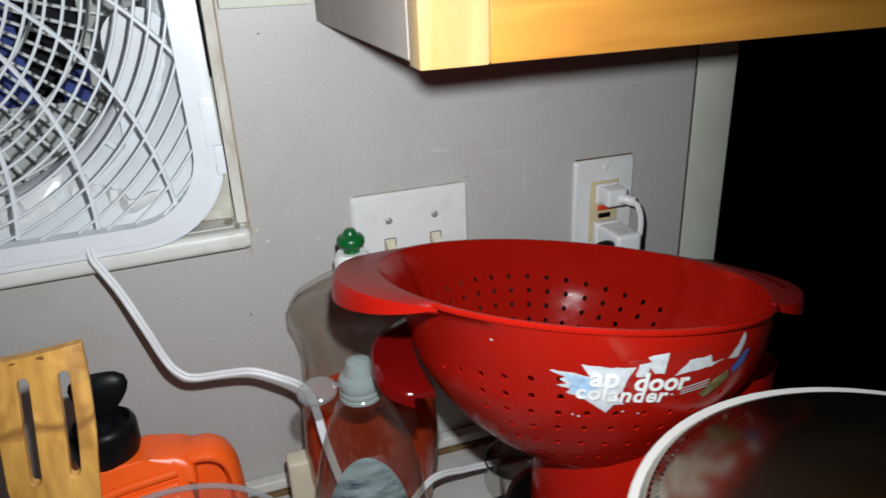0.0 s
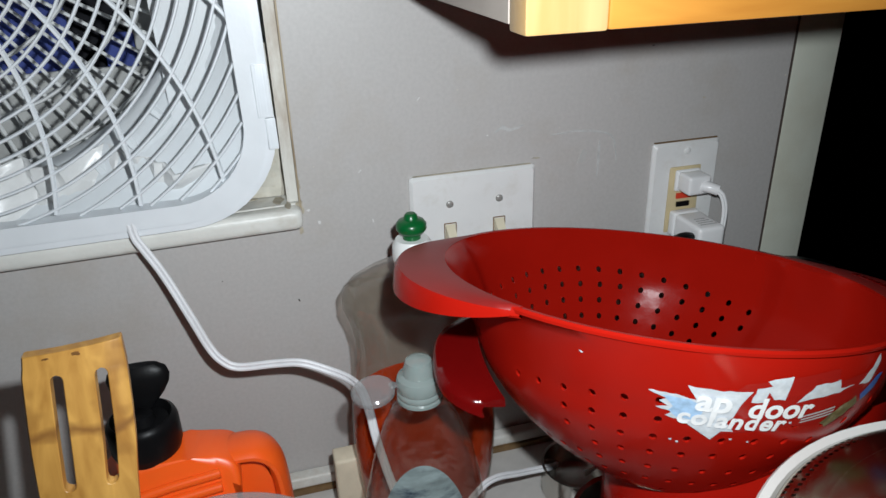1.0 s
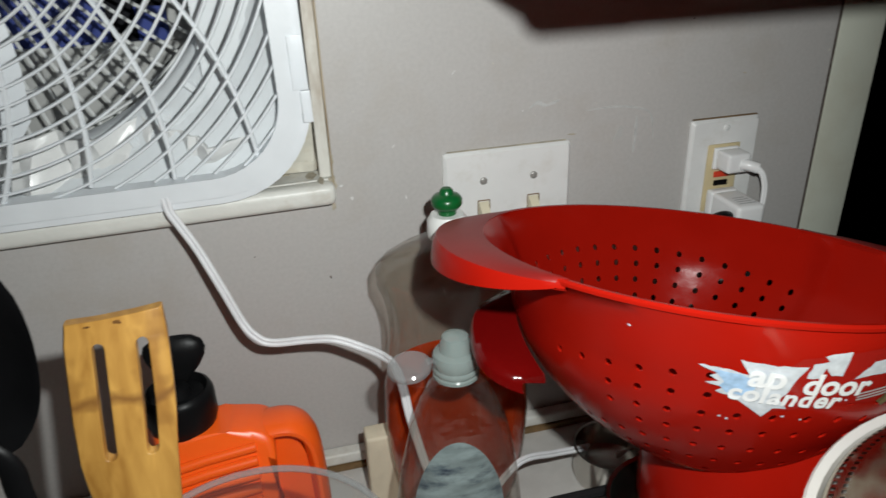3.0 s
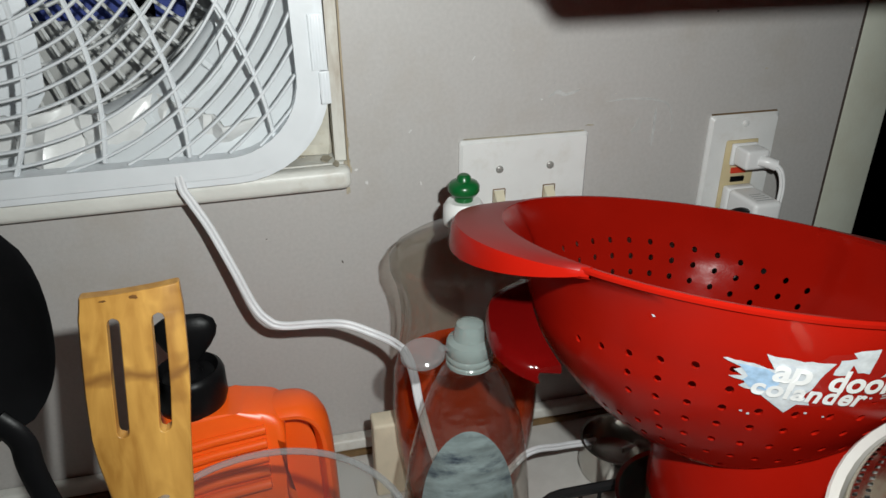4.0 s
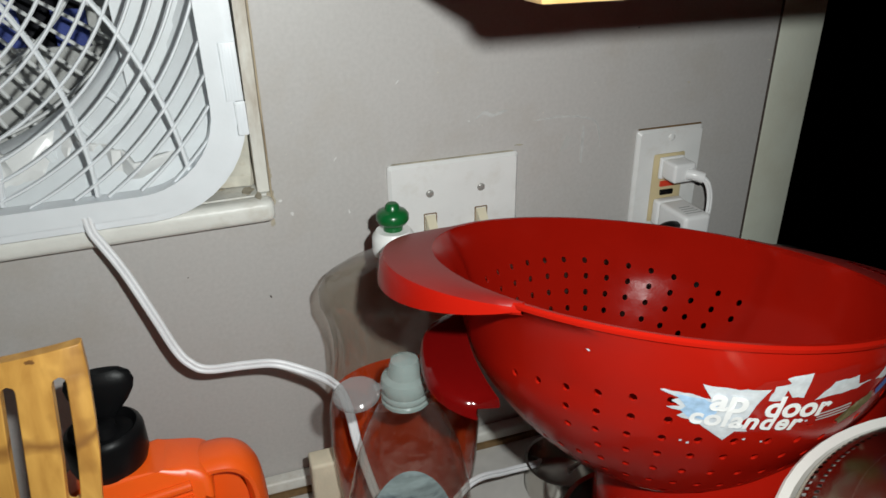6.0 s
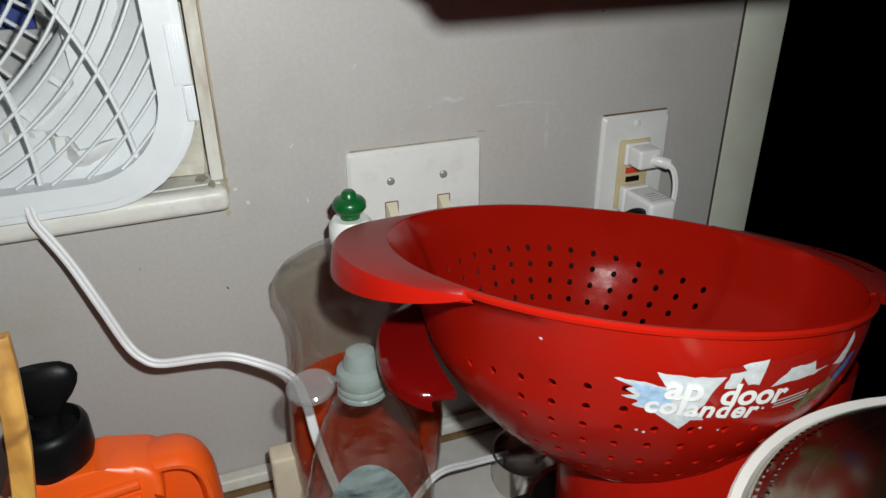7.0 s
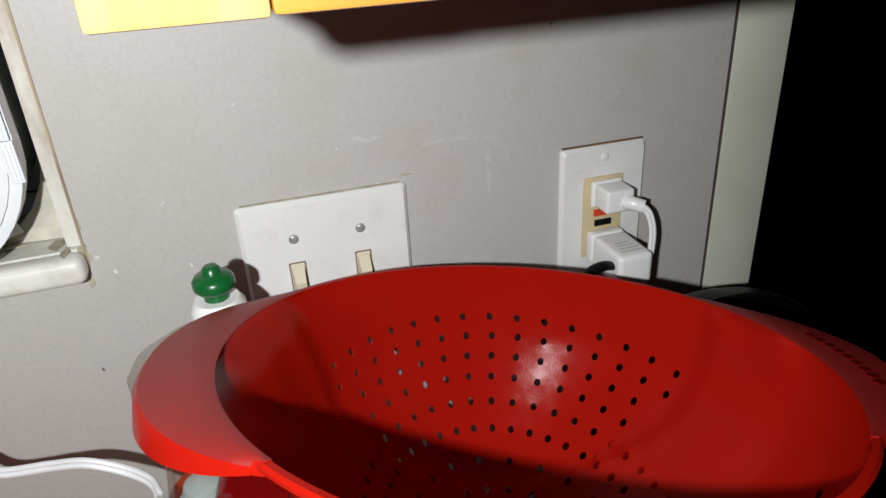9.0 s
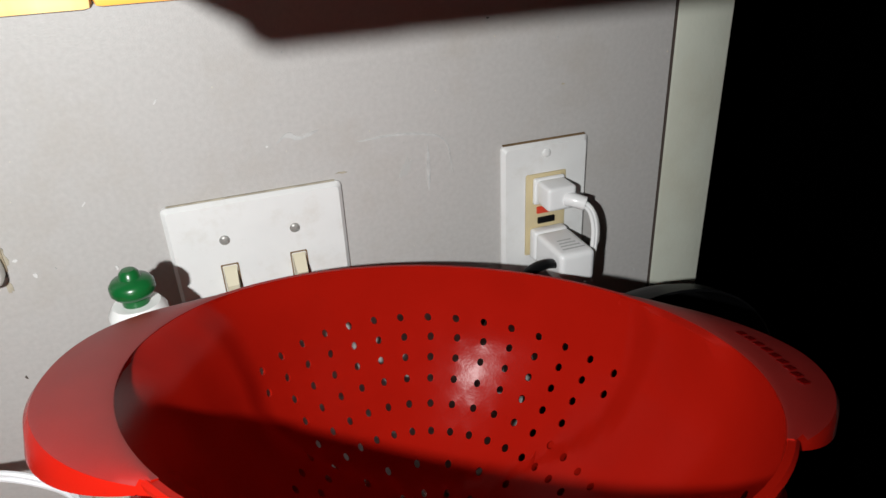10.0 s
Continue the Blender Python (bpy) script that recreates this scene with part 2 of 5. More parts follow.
M_STICKER_DARK = material("brown_green_print", (0.16, 0.13, 0.05), 0.4, vary=0.6, scale=220, stain=(0.5, 0.45, 0.3), stain_amount=0.8, stain_scale=200)
M_STICKER_BLUE = material("blue_print", (0.03, 0.12, 0.45), 0.35, vary=0.3, scale=180)
M_LABEL = material("faded_grey_label", (0.22, 0.27, 0.27), 0.35, vary=0.4, scale=60, stain=(0.012, 0.022, 0.045), stain_amount=1.0, stain_scale=34, stretch=(1, 1, 2.6))
M_GREYPRINT = material("grey_print", (0.45, 0.45, 0.45), 0.5)
M_WOOD = wood("honey_oak", (0.48, 0.220, 0.036), (0.32, 0.125, 0.018), 6, (0.9, 6, 9), 0.35, 0.3)
M_WOOD_UP = wood("pale_oak_stile", (0.42, 0.285, 0.125), (0.33, 0.190, 0.062), 6, (9, 6, 0.9), 0.35, 0.3)
M_CABSIDE = material("greyed_cabinet_side", (0.36, 0.31, 0.27), 0.55, vary=0.12, scale=20, stretch=(1, 1, 0.25), stain=(0.2, 0.12, 0.07), stain_amount=0.4)
M_BAMBOO = wood("bamboo", (0.56, 0.305, 0.070), (0.31, 0.140, 0.025), 11, (8, 8, 0.7), 0.42, 0.15, True)
M_BURN = material("scorched_wood", (0.20, 0.09, 0.024), 0.5, vary=0.4, scale=300)
M_SCUFF = material("white_scuff", (0.74, 0.73, 0.72), 0.25, vary=0.15, scale=100)
M_GLOSSPATCH = material("glossy_wall_patch", (0.505, 0.502, 0.486), 0.36, vary=0.05, scale=60, bump=0.1, bump_scale=90)
M_STREAK = material("pale_streak", (0.575, 0.575, 0.565), 0.25, vary=0.2, scale=160)
M_STAIN = material("tan_stain", (0.45, 0.40, 0.31), 0.6, vary=0.35, scale=120)
M_SPECK = material("dark_speck", (0.08, 0.06, 0.05), 0.7)
M_BROWN = material("brown_grime", (0.20, 0.12, 0.05), 0.7, vary=0.4, scale=60)


# ---- mesh helpers ----
def mesh_object(name, bm, mat, smooth=True):
    bmesh.ops.recalc_face_normals(bm, faces=bm.faces)
    me = bpy.data.meshes.new(name)
    bm.to_mesh(me)
    bm.free()
    if mat:
        me.materials.append(mat)
    if smooth:
        me.shade_smooth()
        me.set_sharp_from_angle(angle=radians(38))
    return new(name, me)


def part(name, bm, mat, parent, label="", smooth=True):
    ob = mesh_object(name, bm, mat, smooth)
    ob.parent = parent
    if label:
        tagged(ob, label)
    return ob


def thing(name, at, label, category, group="", kind="", rot=None):
    ob = new(name)
    ob.empty_display_size = 0.02
    ob.matrix_basis = pose(*at) if rot is None else Matrix.Translation(at) @ rot
    return tagged(ob, label, category, group, kind)


def box(bm, lo, hi, bevel=0.0, seg=2):
    """A box between two corners, its edges rounded."""
    r = bmesh.ops.create_cube(bm, size=1.0)
    for v in r["verts"]:
        v.co = Vector([lo[i] + (v.co[i] + 0.5) * (hi[i] - lo[i]) for i in range(3)])
    if bevel:
        es = list({e for v in r["verts"] for e in v.link_edges})
        bmesh.ops.bevel(bm, geom=es, offset=bevel, segments=seg, profile=0.6, affect="EDGES")
    return bm


def rings(bm, loops, closed=True, cap_start=True, cap_end=True):
    """Skin over loops of points of equal count."""
    vs = [[bm.verts.new(p) for p in loop] for loop in loops]
    n = len(vs[0])
    for a, b in zip(vs, vs[1:]):
        for i in range(n if closed else n - 1):
            j = (i + 1) % n
            bm.faces.new((a[i], a[j], b[j], b[i]))
    if cap_start:
        bm.faces.new(list(reversed(vs[0])))
    if cap_end:
        bm.faces.new(vs[-1])
    return bm


def lathe(bm, profile, n=32, sx=1.0, sy=1.0, centre=(0, 0), power=1.0, cap_start=True, cap_end=True):
    """Turned shape: profile of (radius, z), stretched to an oval by sx and sy."""
    loops = []
    for r, z in profile:
        loop = []
        for i in range(n):
            a = 2 * math.pi * i / n
            c, s = math.cos(a), math.sin(a)
            c, s = math.copysign(abs(c) ** power, c), math.copysign(abs(s) ** power, s)
            loop.append((centre[0] + r * sx * c, centre[1] + r * sy * s, z))
        loops.append(loop)
    return rings(bm, loops, True, cap_start, cap_end)


def smooth_line(points, steps=8):
    """A Catmull-Rom line through points."""
    p = [Vector(q) for q in points]
    p = [2 * p[0] - p[1]] + p + [2 * p[-1] - p[-2]]
    out = []
    for i in range(1, len(p) - 2):
        for k in range(steps):
            t = k / steps
            out.append(0.5 * ((2 * p[i]) + (p[i + 1] - p[i - 1]) * t + (2 * p[i - 1] - 5 * p[i] + 4 * p[i + 1] - p[i + 2]) * t * t + (3 * p[i] - p[i - 1] - 3 * p[i + 1] + p[i + 2]) * t ** 3))
    return out + [p[-2]]


def tube(bm, line, r, n=8, up=(0, 0, 1), flat=1.0, shift=0.0):
    """A round or flattened bar along a line; shift moves it sideways."""
    line = [Vector(q) for q in line]
    loops = []
    side = None
    for i, q in enumerate(line):
        d = (line[min(i + 1, len(line) - 1)] - line[max(i - 1, 0)]).normalized()
        u = Vector(up)
        s = d.cross(u)
        if s.length < 0.05:
            s = side if side is not None else d.cross(Vector((1, 0, 0)))
        s = (s - d * s.dot(d)).normalized()
        if side is not None and s.dot(side) < 0:
            s = -s
        side = s
        w = s.cross(d).normalized()
        c = q + s * shift
        loops.append([c + s * (r * math.cos(2 * math.pi * k / n)) + w * (r * flat * math.sin(2 * math.pi * k / n)) for k in range(n)])
    return rings(bm, loops)


def prism(bm, outline, y0, y1, holes=()):
    """A slab from an outline in x and z, from depth y0 to y1."""
    a = [bm.verts.new((x, y0, z)) for x, z in outline]
    b = [bm.verts.new((x, y1, z)) for x, z in outline]
    bm.faces.new(a)
    bm.faces.new(list(reversed(b)))
    for i in range(len(a)):
        j = (i + 1) % len(a)
        bm.faces.new((a[i], a[j], b[j], b[i]))
    return bm


def rounded(x0, z0, x1, z1, r, n=8):
    """The outline of a rectangle with round corners."""
    out = []
    for cx, cz, a0 in ((x1 - r, z1 - r, 0), (x0 + r, z1 - r, 90), (x0 + r, z0 + r, 180), (x1 - r, z0 + r, 270)):
        for k in range(n + 1):
            a = radians(a0 + 90 * k / n)
            out.append((cx + r * math.cos(a), cz + r * math.sin(a)))
    return out


def frame_slab(bm, outer, inner, y0, y1):
    """A frame between two outlines of equal count, from depth y0 to y1."""
    rows = [[bm.verts.new((x, y, z)) for x, z in line] for line, y in ((outer, y0), (inner, y0), (inner, y1), (outer, y1))]
    n = len(outer)
    for k in range(4):
        a, b = rows[k], rows[(k + 1) % 4]
        for i in range(n):
            j = (i + 1) % n
            bm.faces.new((a[i], a[j], b[j], b[i]))
    return bm


def structure(name, bm, mat, label, category, smooth=False):
    return tagged(mesh_object(name, bm, mat, smooth), label, category, kind="structure")


COUNTER = 0.862
STAND = 0.85
FLOOR = -0.05

# ---- the room ----
WIN_X, WIN_X0, WIN_Z0, WIN_Z1 = -0.0935, -0.62, 1.142, 1.95
bm = bmesh.new()
box(bm, (WIN_X, 0, FLOOR), (0.373, 0.13, 2.4))
box(bm, (WIN_X0, 0, FLOOR), (WIN_X, 0.13, WIN_Z0))
box(bm, (WIN_X0, 0, WIN_Z1), (WIN_X, 0.13, 2.4))
box(bm, (-1.8, 0, FLOOR), (WIN_X0, 0.13, 2.4))
box(bm, (0.373, 0, 2.1), (1.25, 0.13, 2.4))
box(bm, (1.25, 0, FLOOR), (1.8, 0.13, 2.4))
structure("wall_north", bm, M_WALL, "grey painted kitchen wall with scuffs and specks", "wall")
bm = bmesh.new()
box(bm, (-1.93, -2.6, FLOOR), (-1.8, 0.13, 2.4))
structure("wall_west", bm, M_WALL, "grey painted kitchen wall in the dark", "wall")
bm = bmesh.new()
box(bm, (1.8, -2.6, FLOOR), (1.93, 0.13, 2.4))
structure("wall_east", bm, M_WALL, "grey painted kitchen wall in the dark", "wall")
bm = bmesh.new()
box(bm, (-1.93, -2.73, FLOOR), (1.93, -2.6, 2.4))
structure("wall_south", bm, M_WALL, "grey painted kitchen wall in the dark", "wall")
bm = bmesh.new()
box(bm, (-1.93, -2.73, 2.4), (1.93, 0.13, 2.5))
structure("ceiling", bm, M_WALL, "pale kitchen ceiling in the dark", "ceiling")
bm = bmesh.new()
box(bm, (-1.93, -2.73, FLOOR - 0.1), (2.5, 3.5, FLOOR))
# floor coloured near-black so it stays dark beyond the doorway
structure("floor", bm, M_FLOOR, "kitchen floor painted near-black to read as unlit", "floor")
# the room behind the doorway; near-black colour stands in for its darkness
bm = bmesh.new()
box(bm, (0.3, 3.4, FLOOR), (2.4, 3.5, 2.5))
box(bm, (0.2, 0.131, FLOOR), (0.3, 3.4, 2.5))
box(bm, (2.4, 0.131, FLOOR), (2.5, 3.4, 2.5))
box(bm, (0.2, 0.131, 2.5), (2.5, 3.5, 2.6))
structure("dark_room", bm, M_DARK, "room behind the doorway, its darkness painted near-black", "room")

# door casing
bm = bmesh.new()
box(bm, (0.375, -0.002, FLOOR), (0.424, 0.128, 2.08), 0.002)
structure("door_trim", bm, M_TRIM, "off-white painted door casing beside a dark doorway", "trim", True)
bm = bmesh.new()
box(bm, (0.3739, -0.0012, FLOOR), (0.3748, 0.02, 2.08))
structure("trim_gap", bm, M_SPECK, "grimy brown joint beside the door casing", "trim")

# ---- window recess ----
bm = bmesh.new()
box(bm, (WIN_X0, -0.018, WIN_Z0), (WIN_X + 0.001, 0.0, 1.160), 0.007, 4)
box(bm, (WIN_X0, 0.0005, WIN_Z0 + 0.003), (WIN_X - 0.0005, 0.128, 1.1595))
sill = structure("window_sill", bm, M_SILL, "worn white painted window sill with brown stains", "sill", True)
SLOPE = Matrix.Translation((WIN_X, 0, 1.142)) @ Matrix.Rotation(-0.015, 4, "Y") @ Matrix.Translation((-WIN_X, 0, -1.142))
sill.matrix_world = SLOPE
bm = bmesh.new()
box(bm, (WIN_X - 0.0095, 0.004, 1.160), (WIN_X - 0.0005, 0.128, WIN_Z1))
structure("window_jamb", bm, M_JAMB, "stained white window jamb with brown grime", "window frame")
bm = bmesh.new()
box(bm, (WIN_X - 0.0004, -0.0015, 1.146), (WIN_X + 0.0012, 0.004, WIN_Z1), 0.0007)
structure("window_trim", bm, M_EDGE, "thin corner strip with flaking brown edge", "trim", True)
bm = bmesh.new()
rnd = random.Random(77)
loops = []
for i in range(15):
    z = 1.1602 + 0.009 * i
    rise = max(0.0, 0.066 - 0.009 * i)
    w = 0.0045 + 0.0012 * rnd.random() + 0.8 * (0.066 - math.sqrt(0.066 ** 2 - rise ** 2))
    d = 0.006 + 0.003 * rnd.random() + (0.006 if i < 2 else 0.0)
    loops.append([(-0.1033 - w * max(0.0, math.cos(a)), 0.034 - d * math.sin(a), z) for a in (-1.5, -0.9, -0.3, 0.3, 0.9, 1.5, 2.3, 3.9)])
rings(bm, loops)
structure("gap_filler", bm, M_FILL, "cream filler squeezed between fan and window jamb", "filler", True)
bm = bmesh.new()
box(bm, (WIN_X + 0.003, -0.012, 1.343), (-0.0165, -0.0005, 1.40), 0.002)
structure("rail_trim", bm, M_TRIM, "white painted rail between window and cabinet", "trim", True)

for i, (x, y, w, h) in enumerate(((-0.110, 0.012, 0.006, 0.010), (-0.103, -0.004, 0.003, 0.008), (-0.135, 0.02, 0.008, 0.004))):
    bm = bmesh.new()
    rnd = random.Random(300 + i)
    ring = [(x + w * (0.5 + 0.6 * rnd.random()) * math.cos(2 * math.pi * k / 13), y + h * (0.5 + 0.6 * rnd.random()) * math.sin(2 * math.pi * k / 13)) for k in range(13)]
    rings(bm, [[(a, b, 1.1598) for a, b in ring], [(a, b, 1.1604) for a, b in ring]])
    tagged(mesh_object("sill_stain", bm, M_STAIN, False), "brown water stain on the window sill", "stain")

# ---- counter with its back strip ----
bm = bmesh.new()
box(bm, (-1.2, -0.62, COUNTER - 0.04), (0.372, -0.0005, COUNTER), 0.004, 3)
structure("counter_top", bm, M_COUNTER, "pale laminate worktop along the wall", "counter", True)
bm = bmesh.new()
box(bm, (-1.2, -0.595, FLOOR), (0.365, -0.002, COUNTER - 0.041))
structure("base_cabinet", bm, M_WOOD, "wooden base cabinet under the worktop", "cabinet")
bm = bmesh.new()
box(bm, (-1.2, -0.014, 0.8685), (0.372, -0.0005, 0.881), 0.003, 3)
structure("back_strip", bm, M_SILL, "cream sealing strip where worktop meets wall", "trim", True)
bm = bmesh.new()
box(bm, (-1.2, -0.016, COUNTER + 0.0005), (0.372, -0.0005, 0.868))
structure("back_joint", bm, M_BROWN, "brown grimy joint behind the worktop", "trim")

# ---- hanging wall cabinet ----
cab = thing("wall_cabinet", (-0.013, -0.295, 1.326), "honey oak wall cabinet with a greyed side panel", "cabinet")
bm = bmesh.new()
box(bm, (0.0, 0.019, 0.003), (0.006, 0.2945, 0.76))
part("side_panel", bm, M_CABSIDE, cab, "grey-brown worn side panel", False)
bm = bmesh.new()
box(bm, (0.007, 0.019, 0.012), (0.76, 0.2945, 0.024))
part("bottom_panel", bm, M_CABSIDE, cab, "", False)
bm = bmesh.new()
box(bm, (0.0, 0.0, 0.0), (0.036, 0.0185, 0.76), 0.0015)
part("stile", bm, M_WOOD_UP, cab, "pale oak upright of the face frame")
bm = bmesh.new()
box(bm, (0.0362, 0.0002, 0.0003), (0.76, 0.0185, 0.055), 0.0015)
part("rail", bm, M_WOOD, cab)
bm = bmesh.new()
box(bm, (0.030, -0.019, 0.044), (0.40, -0.0005, 0.74), 0.004)
part("door", bm, M_WOOD_UP, cab)
bm = bmesh.new()
box(bm, (0.403, -0.019, 0.044), (0.755, -0.0005, 0.74), 0.004)
part("door", bm, M_WOOD_UP, cab)
bm = bmesh.new()
box(bm, (0.0, 0.019, 0.7605), (0.76, 0.2945, 0.775))
part("top_panel", bm, M_CABSIDE, cab, "", False)

# ---- box fan in the window ----
FX, FZ, HALF = -0.3485, 1.4035, 0.2445
fan = thing("box_fan", (FX, -0.022, FZ), "white plastic box fan standing in the window recess", "fan")
outer = rounded(-HALF, -HALF, HALF, HALF, 0.075, 10)
inner = rounded(-HALF + 0.023, -HALF + 0.021, HALF - 0.023, HALF - 0.021, 0.058, 10)
edge = rounded(-HALF + 0.006, -HALF + 0.006, HALF - 0.006, HALF - 0.006, 0.070, 10)
bm = bmesh.new()
frame_slab(bm, edge, inner, -0.004, 0.012)
frame_slab(bm, outer, edge, -0.0015, 0.012)
part("front_frame", bm, M_FAN, fan)
bm = bmesh.new()
frame_slab(bm, rounded(-HALF + 0.012, -HALF + 0.003, HALF - 0.012, HALF - 0.003, 0.066, 10), rounded(-HALF + 0.015, -HALF + 0.006, HALF - 0.015, HALF - 0.006, 0.063, 10), 0.0125, 0.108)
part("housing", bm, M_FAN_IN, fan)
# shroud with its round opening
bm = bmesh.new()
n = 88
def square_point(a):
    c, s = math.cos(a), math.sin(a)
    k = (HALF - 0.009) / max(abs(c), abs(s))
    x, z = k * c, k * s
    q = HALF - 0.009 - 0.067
    if abs(x) > q and abs(z) > q:
        u = Vector((c, s))
        cc = Vector((math.copysign(q, x), math.copysign(q, z)))
        b = u.dot(cc)
        k = b + math.sqrt(max(b * b - cc.dot(cc) + 0.067 ** 2, 0))
        x, z = k * c, k * s
    return x, z
loops = []
for rr, y in ((None, 0.0125), (0.228, 0.046), (0.222, 0.050), (0.214, 0.055), (0.210, 0.062), (0.210, 0.090)):
    loops.append([(square_point(2 * math.pi * i / n)[0], y, square_point(2 * math.pi * i / n)[1]) if rr is None else (rr * math.cos(2 * math.pi * i / n), y, rr * math.sin(2 * math.pi * i / n)) for i in range(n)])
rings(bm, loops, True, False, False)
part("shroud", bm, M_FAN_IN, fan)
# corner ribs of the shroud
for a in (-62, -54, -46, -38, -30):
    bm = bmesh.new()
    c, s = math.cos(radians(a)), math.sin(radians(a))
    k = min(0.232 / max(abs(c), abs(s)), 0.286)
    tube(bm, [(0.222 * c, 0.046, 0.222 * s), (k * c, 0.044, k * s)], 0.004, 6, (0, 1, 0))
    part("shroud_rib", bm, M_FAN_IN, fan)
for a0, a1, r in ((-75, -20, 0.238), (-68, -28, 0.256)):
    bm = bmesh.new()
    tube(bm, [(r * math.cos(radians(a)), 0.045, r * math.sin(radians(a))) for a in range(a0, a1, 3) if max(abs(r * math.cos(radians(a))), abs(r * math.sin(radians(a)))) < HALF - 0.012], 0.005, 6, (0, 1, 0))
    part("shroud_rib", bm, M_FAN_IN, fan)
bm = bmesh.new()
prism(bm, rounded(0.168, -0.20, 0.222, -0.055, 0.026, 8), 0.040, 0.0505)
part("shroud_pad", bm, M_FAN_IN, fan)


def inside_front(x, z, m=0.0195):
    q = HALF - m
    if abs(x) > q or abs(z) > q:
        return False
    r = 0.058
    if abs(x) > q - r and abs(z) > q - r:
        return math.hypot(abs(x) - q + r, abs(z) - q + r) < r
    return True


def bar(path_points, r, y, mat, name):
    run = []
    runs = []
    for x, z in path_points:
        if inside_front(x, z):
            run.append((x, y, z))
        elif run:
            runs.append(run)
            run = []
    runs.append(run)
    for q in runs:
        if len(q) > 2:
            bm = bmesh.new()
            tube(bm, q, r, 6, (0, 1, 0), 1.5)
            part(name, bm, mat, fan)


# concentric front bars, cut off where they meet the frame
for k in range(22):
    r = 0.0561 + 0.0116 * k
    path_points = [(r * math.cos(radians(45 + 2.0 * i)), r * math.sin(radians(45 + 2.0 * i))) for i in range(181)]
    bar(path_points, 0.00125, 0.002, M_FAN, "ring_bar")
for k in range(22):
    path_points = []
    for i in range(60):
        r = 0.04 + 0.0045 * i
        th = radians(-32.4 + 360 / 22 * k - 156 * (r - 0.2))
        path_points.append((r * math.cos(th), r * math.sin(th)))
    bar(path_points, 0.0019, 0.0035, M_FAN, "spoke")
bm = bmesh.new()
tube(bm, [(0, -0.003, 0), (0, 0.006, 0)], 0.05, 40, (0, 0, 1))
part("hub_cover", bm, M_FAN, fan)
# blades and motor
bm = bmesh.new()
tube(bm, [(0, 0.03, 0), (0, 0.085, 0)], 0.045, 32, (0, 0, 1))
part("motor_hub", bm, M_FAN_IN, fan)
for k in range(3):
    bm = bmesh.new()
    loops = []
    for i in range(9):
        r = 0.042 + 0.0195 * i
        w = 0.024 + 0.022 * math.sin(min(1.0, i / 6) * math.pi / 2)
        if i == 8:
            w *= 0.75
        a = radians(-89 + 120 * k - 5 * i / 8)
        c, s = math.cos(a), math.sin(a)
        tilt = radians(26 - 1.5 * i)
        row = []
        for u, h in ((-1, 0.001), (-0.5, -0.003), (0, -0.0045), (0.5, -0.003), (1, 0.001), (0.5, -0.0005), (0, -0.002), (-0.5, -0.0005)):
            t = u * w
            row.append((r * c - t * math.cos(tilt) * s, 0.058 + t * math.sin(tilt) * 0.35 + h, r * s + t * math.cos(tilt) * c))
        loops.append(row)
    rings(bm, loops)
    part("blade", bm, M_FAN, fan)
# back grille
for k in range(5):
    r = 0.048 + 0.040 * k
    bm = bmesh.new()
    tube(bm, [(r * math.cos(radians(a)), 0.100, r * math.sin(radians(a))) for a in range(0, 361, 6)], 0.0016, 6, (0, 1, 0), 1.5)
    part("back_ring", bm, M_FAN_BACK, fan)
for k in range(72):
    bm = bmesh.new()
    a = radians(5 * k)
    tube(bm, [(0.04 * math.cos(a), 0.103, 0.04 * math.sin(a)), (0.22 * math.cos(a + 0.36), 0.103, 0.22 * math.sin(a + 0.36))], 0.0015, 6, (0, 1, 0))
    part("back_spoke", bm, M_FAN_BACK, fan)
# clip on the frame and its screw
bm = bmesh.new()
box(bm, (HALF - 0.0115, -0.0050, -0.1635), (HALF - 0.0005, -0.0038, -0.1240), 0.0004)
clip = part("carry_clip", bm, M_FAN, fan)
for i in range(5):
    bm = bmesh.new()
    box(bm, (HALF - 0.0110 + 0.0019 * i, -0.0058, -0.1625), (HALF - 0.0102 + 0.0019 * i, -0.0051, -0.1245))
    part("clip_rib", bm, M_FAN, clip)
bm = bmesh.new()
box(bm, (HALF - 0.0070, -0.0056, -0.1880), (HALF + 0.0005, -0.0030, -0.1640), 0.0006)
tab = part("clip_tab", bm, M_FAN, fan)
for i in range(3):
    bm = bmesh.new()
    box(bm, (HALF - 0.0060 + 0.0022 * i, -0.0063, -0.1865), (HALF - 0.0051 + 0.0022 * i, -0.0057, -0.1650))
    part("clip_rib", bm, M_FAN, tab)
bm = bmesh.new()
tube(bm, [(-0.006, -0.004, -0.185), (-0.006, 0.001, -0.185)], 0.004, 14, (0, 0, 1))
part("screw", bm, M_SCREW, fan)

fan.matrix_world = SLOPE @ Matrix.Translation((FX, -0.022, FZ))

